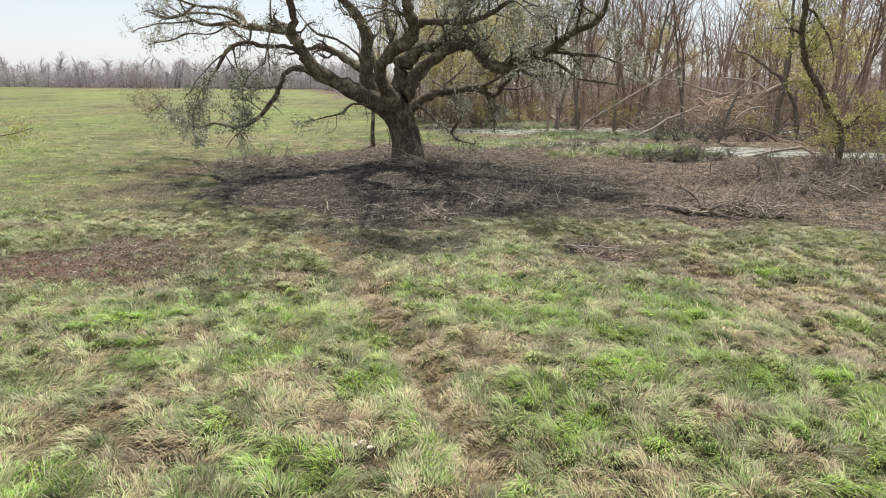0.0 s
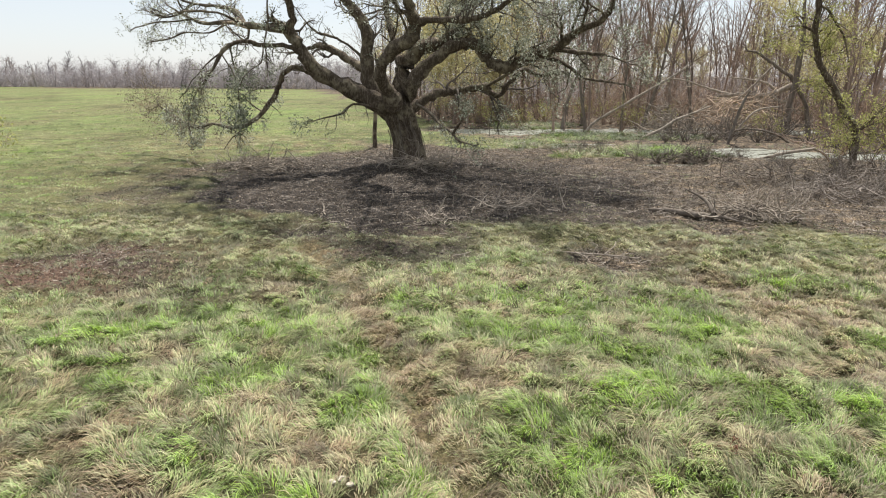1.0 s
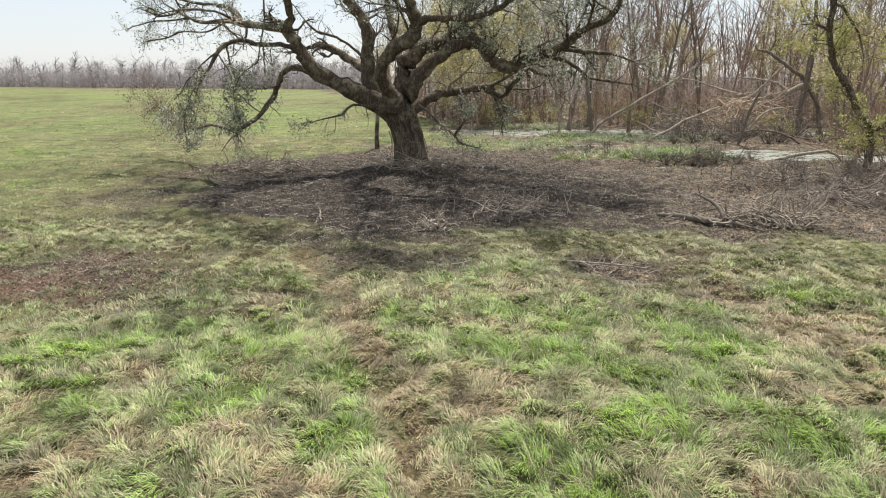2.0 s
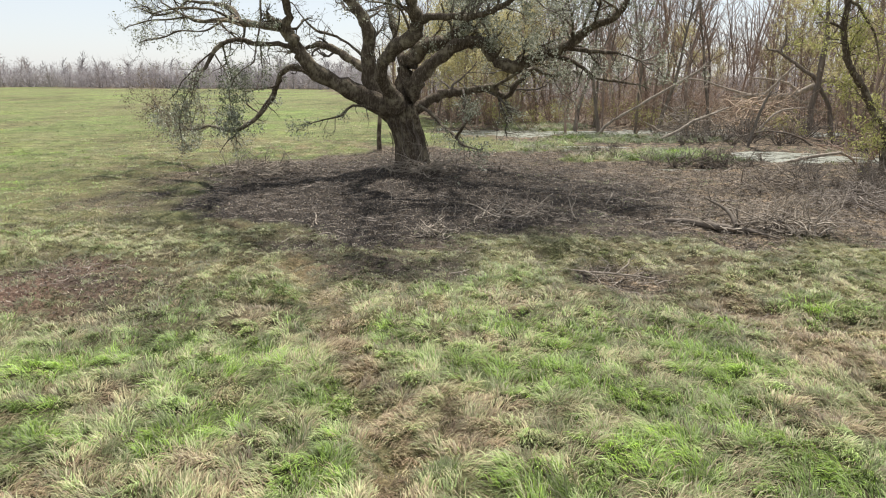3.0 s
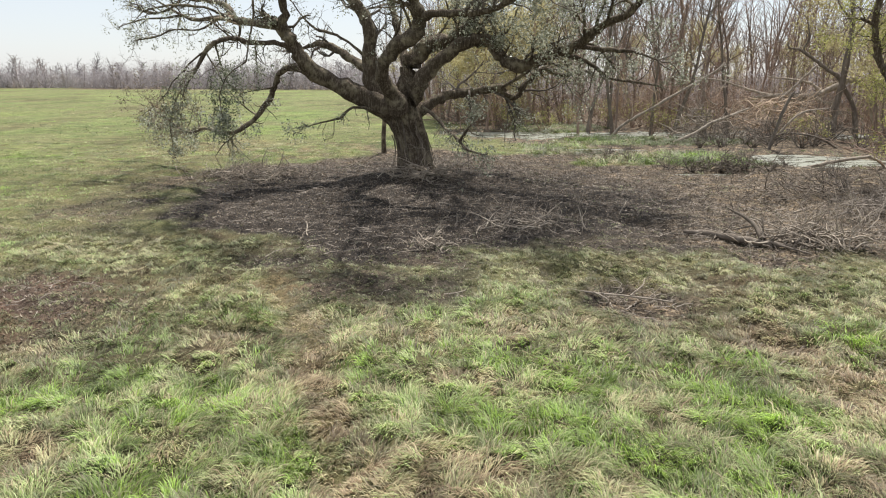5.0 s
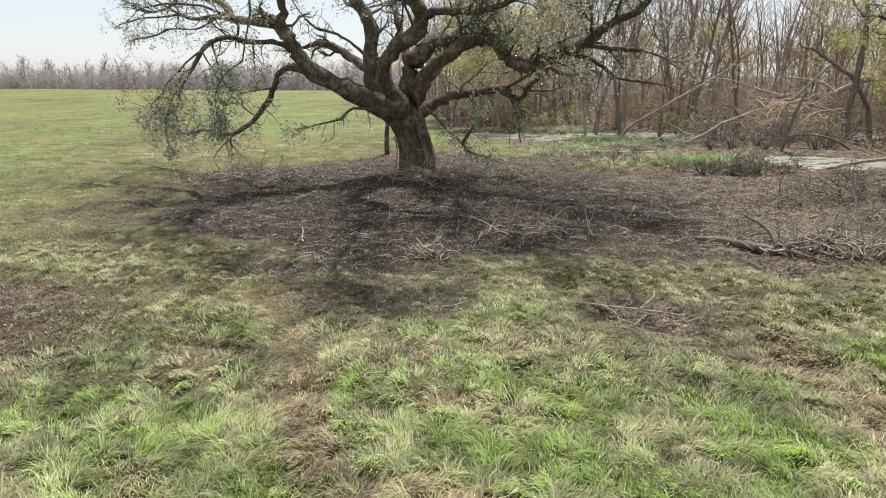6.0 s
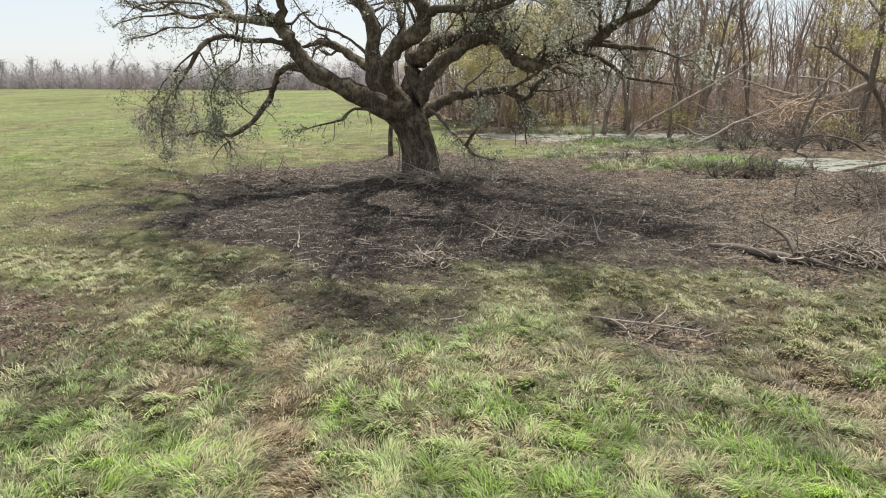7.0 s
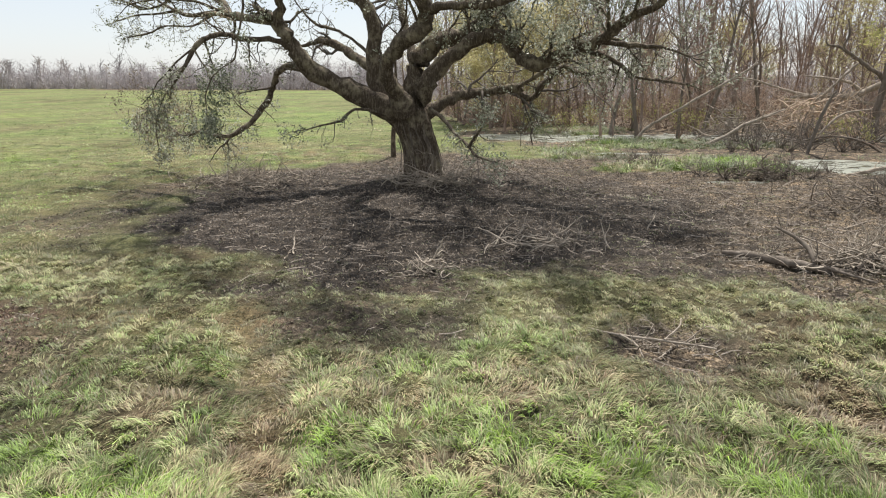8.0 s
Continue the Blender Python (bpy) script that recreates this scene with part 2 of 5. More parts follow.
# ---- mesh building ----
class Geo:
    """Gathers vertices and faces with numpy and makes one mesh of them."""

    def __init__(self):
        self.co, self.quads, self.tris, self.count = [], [], [], 0

    def add(self, co, quads=None, tris=None):
        if quads is not None and len(quads):
            self.quads.append(np.asarray(quads) + self.count)
        if tris is not None and len(tris):
            self.tris.append(np.asarray(tris) + self.count)
        self.co.append(np.asarray(co, float))
        self.count += len(co)

    def tube(self, pts, radii, sides=5, cap=True):
        pts, radii = np.asarray(pts, float), np.asarray(radii, float)
        n = len(pts)
        tan = np.gradient(pts, axis=0)
        tan /= np.linalg.norm(tan, axis=1)[:, None] + 1e-9
        ref = np.array([0.31, 0.22, 1.0]) if abs(tan[:, 2]).mean() < 0.8 else np.array([1.0, 0.3, 0.1])
        u = np.cross(tan, ref)
        u /= np.linalg.norm(u, axis=1)[:, None] + 1e-9
        v = np.cross(tan, u)
        ang = np.arange(sides) * 2 * math.pi / sides
        ring = pts[:, None] + radii[:, None, None] * (np.cos(ang)[None, :, None] * u[:, None] + np.sin(ang)[None, :, None] * v[:, None])
        i, j = np.meshgrid(np.arange(n - 1), np.arange(sides), indexing="ij")
        k = (j + 1) % sides
        quads = np.stack([i * sides + j, i * sides + k, (i + 1) * sides + k, (i + 1) * sides + j], -1).reshape(-1, 4)
        co = ring.reshape(-1, 3)
        tris = None
        if cap:
            co = np.vstack([co, pts[-1] + tan[-1] * radii[-1]])
            a = (n - 1) * sides + np.arange(sides)
            tris = np.stack([a, (n - 1) * sides + (np.arange(sides) + 1) % sides, np.full(sides, n * sides)], -1)
        self.add(co, quads, tris)

    def mesh(self, name, material, attrs=None):
        me = bpy.data.meshes.new(name)
        co = np.concatenate(self.co) if self.co else np.zeros((0, 3))
        q = np.concatenate(self.quads) if self.quads else np.zeros((0, 4), int)
        t = np.concatenate(self.tris) if self.tris else np.zeros((0, 3), int)
        me.vertices.add(len(co))
        me.vertices.foreach_set("co", co.astype(np.float32).ravel())
        me.loops.add(q.size + t.size)
        me.loops.foreach_set("vertex_index", np.concatenate([q.ravel(), t.ravel()]).astype(np.int32))
        me.polygons.add(len(q) + len(t))
        me.polygons.foreach_set("loop_start", np.concatenate([np.arange(len(q)) * 4, q.size + np.arange(len(t)) * 3]).astype(np.int32))
        for key, values in (attrs or {}).items():
            me.attributes.new(key, "FLOAT", "POINT").data.foreach_set("value", np.asarray(values, np.float32))
        me.update(calc_edges=True)
        me.materials.append(material)
        return me


def part(name, geo, material, parent=None, label="", attrs=None):
    """One mesh object from a Geo, under its thing or part."""
    ob = new(name, geo.mesh(name, material, attrs))
    if parent:
        ob.parent = parent
    return tagged(ob, label) if label else ob


def thing(name, label, category, group="", kind="", at=(0, 0, 0)):
    ob = new(name)
    ob.empty_display_size = 0.3
    ob.location = at
    return tagged(ob, label, category, group, kind)


def smooth_line(pts, steps=4):
    """A Catmull-Rom line through the points."""
    p = np.asarray(pts, float)
    p = np.vstack([2 * p[0] - p[1], p, 2 * p[-1] - p[-2]])
    t = np.linspace(0, 1, steps, endpoint=False)[:, None]
    out = []
    for a, b, c, d in zip(p[:-3], p[1:-2], p[2:-1], p[3:]):
        out.append(0.5 * (2 * b + (c - a) * t + (2 * a - 5 * b + 4 * c - d) * t ** 2 + (3 * b - a - 3 * c + d) * t ** 3))
    return np.vstack(out + [p[-2][None]])


def unit(v):
    return v / (np.linalg.norm(v) + 1e-9)


def sprout(rng, d, spread):
    """A direction that leaves d by about the angle spread."""
    side = unit(np.cross(d, rng.normal(size=3)))
    a = spread * rng.uniform(0.7, 1.3)
    return unit(d * math.cos(a) + side * math.sin(a))


def grow(geo, rng, p, d, length, r, level, tips, wander=0.25, lift=0.05, kids=5, spread=0.9, shrink=0.5, sides=4, steps=5, thin=0.35):
    """A crooked branch with its side branches down to twigs; tips gathers the twigs' ends and ways."""
    pts, way = [np.array(p, float)], np.array(d, float)
    for _ in range(steps):
        way = unit(way + rng.normal(size=3) * wander + np.array([0, 0, lift]))
        pts.append(pts[-1] + way * length / steps)
    pts = np.array(pts)
    geo.tube(pts, np.linspace(r, r * thin, len(pts)), sides if level else 3, cap=level > 0)
    if level == 0:
        tips.append((pts[-1], way, pts[len(pts) // 2]))
        return
    for i in range(kids):
        f = rng.uniform(0.25, 1.0)
        at = f * (len(pts) - 1)
        k = min(int(at), len(pts) - 2)
        q = pts[k] + (pts[k + 1] - pts[k]) * (at - k)
        w = unit(pts[k + 1] - pts[k])
        grow(geo, rng, q, sprout(rng, w, spread), length * shrink * rng.uniform(0.6, 1.3), max(r * (1 - f * 0.6) * 0.6, 0.005), level - 1, tips, wander, lift, max(kids - 1, 2), spread, shrink, max(sides - 1, 3), max(steps - 1, 3), thin)


def leaves(geo, rng, centres, per, reach, size):
    """Small pointed leaf blades scattered round the given places."""
    c = np.repeat(np.asarray(centres, float), per, axis=0)
    n = len(c)
    c = c + rng.normal(size=(n, 3)) * reach
    a = rng.normal(size=(n, 3))
    a /= np.linalg.norm(a, axis=1)[:, None]
    b = np.cross(a, rng.normal(size=(n, 3)))
    b /= np.linalg.norm(b, axis=1)[:, None] + 1e-9
    s = size * rng.uniform(0.6, 1.4, (n, 1))
    co = np.stack([c - a * s, c + b * s * 0.42, c + a * s, c - b * s * 0.42], 1).reshape(-1, 3)
    geo.add(co, np.arange(n * 4).reshape(-1, 4))


# ---- smooth random fields over the plan ----
class Field:
    def __init__(self, seed, size=64):
        self.grid, self.size = np.random.default_rng(seed).uniform(-1, 1, (size, size)), size

    def one(self, x, y):
        xi, yi = np.floor(x).astype(int), np.floor(y).astype(int)
        fx, fy = x - xi, y - yi
        fx, fy = fx * fx * (3 - 2 * fx), fy * fy * (3 - 2 * fy)
        s, g = self.size, self.grid
        a, b = g[xi % s, yi % s], g[(xi + 1) % s, yi % s]
        c, d = g[xi % s, (yi + 1) % s], g[(xi + 1) % s, (yi + 1) % s]
        return (a * (1 - fx) + b * fx) * (1 - fy) + (c * (1 - fx) + d * fx) * fy

    def __call__(self, x, y, scale, octaves=3):
        total, amp = 0, 1.0
        for i in range(octaves):
            total = total + amp * self.one(x / scale * 2 ** i + 7.3 * i, y / scale * 2 ** i + 3.1 * i)
            amp *= 0.5
        return total


F1, F2, F3, F4 = Field(11), Field(12), Field(13), Field(14)


def ellipse(x, y, cx, cy, rx, ry, turn=0.0):
    """1 at the middle, 0 on the rim, negative outside."""
    c, s = math.cos(radians(turn)), math.sin(radians(turn))
    u, v = (x - cx) * c + (y - cy) * s, -(x - cx) * s + (y - cy) * c
    return 1 - np.sqrt((u / rx) ** 2 + (v / ry) ** 2)


def trail(x, y, pts, width):
    """1 on a trodden line, falling to 0 at its width."""
    best = np.full(np.shape(x), 1e9)
    for (ax, ay), (bx, by) in zip(pts[:-1], pts[1:]):
        dx, dy = bx - ax, by - ay
        t = np.clip(((x - ax) * dx + (y - ay) * dy) / (dx * dx + dy * dy), 0, 1)
        best = np.minimum(best, np.hypot(x - ax - t * dx, y - ay - t * dy))
    return np.clip(1 - best / width, 0, 1)


PATH_A = [(-0.3, 4.5), (0.0, 6.5), (0.5, 7.1), (0.1, 8.2), (-0.2, 9.2), (-0.6, 11.0), (-1.0, 12.1), (-1.9, 15.1), (-3.6, 18.3)]
PATH_B = [(7.4, 10.3), (7.4, 12.5), (6.8, 13.9), (6.4, 15.6), (6.3, 17.8), (6.3, 19.9)]
POOLS = [(19.6, 42.8, 4.6, 3.0, 5), (11.8, 36.9, 1.6, 0.5, 0), (3.4, 58.6, 4.4, 2.6, -4), (8.6, 47.8, 3.2, 0.8, 2), (24.0, 59.0, 8.5, 3.6, 4), (14.0, 60.0, 7.0, 2.4, 0), (25.5, 41.5, 4.0, 1.8, 5)]
CORE = [(-2.0, 31.5, 10.4, 11.9, 0), (11.5, 31.0, 15.0, 10.4, 0), (-9.7, 15.4, 3.4, 2.3, 20), (5.0, 44.0, 10.0, 6.0, 0), (24.0, 62.0, 24.0, 22.0, 0), (24.0, 40.0, 12.0, 14.0, 0), (4.2, 17.5, 1.1, 0.8, 0), (-115.0, 168.0, 62.0, 3.0, 0)]


MARSH = [(4.5, 47.0, 5.5, 4.5, 0), (9.5, 40.6, 4.0, 1.8, 8), (11.5, 53.0, 6.0, 4.0, 0), (13.2, 42.0, 5.0, 3.6, 0), (8.0, 65.0, 5.5, 6.5, 0), (16.0, 52.5, 5.0, 3.0, 0)]
LUSH = [(-4.7, 15.0, 0.9), (-4.8, 13.1, 0.8), (-6.1, 12.0, 0.8), (-2.8, 12.5, 0.8), (-5.1, 10.6, 0.6), (-3.4, 10.0, 0.6), (-2.6, 10.5, 0.4), (-1.1, 9.3, 0.35), (-4.5, 6.9, 0.5), (-1.6, 6.9, 0.5), (-0.1, 7.7, 0.4), (-1.2, 11.3, 0.5), (-1.0, 13.9, 0.5), (1.7, 14.2, 0.7), (2.5, 13.8, 0.8), (5.0, 13.0, 1.0), (3.1, 11.5, 0.7), (1.8, 12.3, 0.6), (4.4, 10.6, 0.4), (4.7, 10.1, 0.5), (3.0, 9.6, 0.6), (1.0, 9.0, 0.6), (5.1, 9.5, 0.6), (7.8, 12.0, 0.5), (6.1, 9.4, 0.5), (1.9, 7.9, 0.6), (2.7, 7.7, 0.4), (5.7, 8.1, 0.4), (0.1, 6.8, 0.3), (-3.2, 16.0, 0.6), (7.5, 15.6, 0.8)]
WORN = [(-4.6, 11.3, 0.5), (-3.7, 15.0, 0.6), (-2.6, 9.5, 0.45), (-5.7, 9.8, 0.5), (-4.4, 8.4, 0.5), (-3.3, 7.2, 0.4), (-5.6, 8.3, 0.5), (-1.4, 8.0, 0.4), (-0.8, 7.1, 0.4), (0.6, 10.2, 0.6), (1.7, 9.9, 0.4), (6.4, 15.5, 0.7), (6.7, 13.2, 0.8), (3.9, 8.7, 0.5), (0.3, 8.3, 0.5), (0.5, 7.1, 0.4), (2.5, 6.9, 0.4), (4.4, 8.5, 0.5), (4.4, 7.2, 0.5), (9.0, 13.5, 0.8), (1.0, 11.2, 0.5), (4.8, 17.8, 0.9), (-2.3, 16.0, 0.6), (6.6, 11.0, 0.5)]
HOOF_HOLES = [(-0.6, 11.0), (-0.1, 9.2), (0.4, 7.5), (-0.7, 12.1), (0.6, 7.0), (-0.5, 10.2), (-0.3, 9.8), (-1.0, 12.9), (0.0, 8.8), (1.0, 10.3), (1.4, 11.7), (-1.2, 13.8)]


def spots(x, y, places):
    return np.max([np.exp(-((x - a) ** 2 + (y - b) ** 2) / (r * r)) for a, b, r in places], axis=0)


def litter_of(x, y):
    e = np.max([ellipse(x, y, *c) * max(min(c[2], c[3]), 2.4) for c in CORE], axis=0)
    wood = np.interp(y, [30, 40, 48, 55, 60, 66, 90, 140, 215, 500], [40, 27, 22, 15, 9, 2, -6, -20, -42, -42])
    e = np.maximum(e, np.minimum(x - wood, 6) * (y > 33) - 50 * (y <= 33))
    e = np.maximum(e, np.clip(y - np.interp(x, [-270, -157, -40, -20], [251, 251, 227, 161]), -9, 6))
    e = e - 9 * np.clip(np.max([ellipse(x, y, *c) for c in MARSH], axis=0) * 2, 0, 1)
    return np.clip(0.5 + (e + 2.3 * F1(x, y, 2.2) + 1.2 * F4(x, y, 4.5, 2)) / 6.6 + 0.22 * trail(x, y, PATH_B, 0.7) * (y > 13.0), 0, 1)


def pool_of(x, y):
    return np.max([ellipse(x, y, *c) * max(min(c[2], c[3]), 1.8) for c in POOLS], axis=0) + 0.85 * F2(x, y, 1.7)


def green_of(x, y):
    """How lush the grass is, 0 dry to 1."""
    g = 0.54 + 0.06 * (y > 24) + 0.28 * F3(x, y, 0.9, 3) + (0.10 + 0.2 * (y > 24)) * F4(x, y, 8.0, 2) + 0.55 * spots(x, y, [(a, b, 0.9 * r) for a, b, r in LUSH]) - 0.4 * spots(x, y, WORN)
    g = g - 0.5 * trail(x, y, PATH_A, 0.55) - 0.3 * trail(x, y, PATH_B, 1.3)
    return np.clip(g, 0, 1)


def cells(x, y, size, seed):
    """Clumps: for each place two random values of its clump and how far from the clump's middle it lies, 0 to 1."""
    gx, gy = np.floor(x / size), np.floor(y / size)
    best, r1, r2 = np.full(np.shape(x), 9.0), np.zeros(np.shape(x)), np.zeros(np.shape(x))
    for i in (-1, 0, 1):
        for j in (-1, 0, 1):
            a, b = gx + i, gy + j
            h = np.sin(a * 127.1 + b * 311.7 + seed) * 43758.5453
            h1 = h - np.floor(h)
            h = np.sin(a * 269.5 + b * 183.3 + seed) * 28001.8384
            h2 = h - np.floor(h)
            d = np.hypot(x / size - a - 0.15 - 0.7 * h1, y / size - b - 0.15 - 0.7 * h2)
            nearer = d < best
            best = np.where(nearer, d, best)
            r1, r2 = np.where(nearer, h1, r1), np.where(nearer, h2, r2)
    return r1, r2, np.clip(best / 0.75, 0, 1)


def height_of(x, y):
    near = np.exp(-((np.hypot(x, y - 25) / 70) ** 2))
    z = near * (0.075 * F4(x, y, 0.9, 2) + 0.08 * F1(x, y, 7.0, 2))
    z = z - (0.06 + 0.09 * np.clip(F3(x, y, 0.35, 1), 0, 1)) * trail(x, y, PATH_A, 0.6) * near
    z = z + near * 0.05 * np.clip(litter_of(x, y) * 2 - 0.5, 0, 1) * F2(x, y, 0.55, 2)
    z = z - 0.13 * spots(x, y, [(a, b, 0.17) for a, b in HOOF_HOLES])
    z = z + 0.35 * np.exp(-((x + 1.85) ** 2 + (y - 34.4) ** 2) / 9.0)
    close = (np.abs(x) < 22) & (y > 4) & (y < 24)
    c1, c2, d = cells(x, y, 0.32, 3.0)
    z = z + np.where(close, (0.04 + 0.11 * c1) * (1 - d * d) * (1 - np.clip((litter_of(x, y) - 0.3) * 1.5, 0, 0.9)) * (1 - 0.8 * trail(x, y, PATH_A, 0.7)), 0)
    z = np.where(y > 33.5, np.maximum(z, -0.03 + 0.03 * F3(x, y, 0.8, 1)), z)
    dip = np.clip(pool_of(x, y) / 1.2 + 0.35, 0, 1)
    return z * (1 - dip) - 0.5 * dip * dip


# ---- the ground: one sheet to the horizon ----
def spaced(lo, hi, step, reach):
    mid = np.arange(lo, hi + step, step)
    out, s = [], step
    far = 0.0
    while far < reach:
        s *= 1.22
        far += s
        out.append(far)
    out = np.array(out)
    return np.concatenate([lo - out[::-1], mid, mid[-1] + out])


gx, gy = spaced(-16, 22, 0.17, 2600), spaced(5, 48, 0.17, 2600)
X, Y = np.meshgrid(gx, gy, indexing="ij")
Z = height_of(X, Y)
geo = Geo()
i, j = np.meshgrid(np.arange(len(gx) - 1), np.arange(len(gy) - 1), indexing="ij")
w = len(gy)
geo.add(np.stack([X, Y, Z], -1).reshape(-1, 3), np.stack([i * w + j, (i + 1) * w + j, (i + 1) * w + j + 1, i * w + j + 1], -1).reshape(-1, 4))
# sward: where grass stands and the ground colour carries the tufts' shade
ground = part("ground", geo, GROUND, None, "", {"litter": litter_of(X, Y).ravel(), "green": green_of(X, Y).ravel() + 0.25 * (np.hypot(X, Y) > 60).ravel(), "rust": np.clip(np.maximum(ellipse(X, Y, -9.6, 14.8, 3.2, 2.6), 0.5 * ellipse(X, Y, -6.5, 18.0, 3.4, 1.5)) * 2.5 + 0.3 * F2(X, Y, 1.0), 0, 0.9).ravel(), "mud": np.clip(np.maximum(ellipse(X, Y, -2.0, 29.5, 12.5, 14.0), ellipse(X, Y, -9.9, 15.3, 3.5, 2.6)) * 3 + 0.4 * F2(X, Y, 2.0), 0, 1).ravel(), "sward": (np.clip((34 - Y) / 14, 0, 1) * np.clip((0.72 * Y + 2.5 - np.abs(X)) / 2, 0, 1) * np.clip((Y - 5) / 2, 0, 1) * (1 - np.clip(1.8 * trail(X, Y, PATH_A, 0.8), 0, 1))).ravel()})
tagged(ground, "patchy spring pasture with dark trampled soil under the oak", "ground", kind="structure")

geo = Geo()
geo.add([(-6, 33, -0.10), (46, 33, -0.10), (46, 72, -0.10), (-6, 72, -0.10)], [(0, 1, 2, 3)])
tagged(part("water", geo, WATER), "shallow still swamp water with pale scum at the wood's edge", "water", kind="structure")


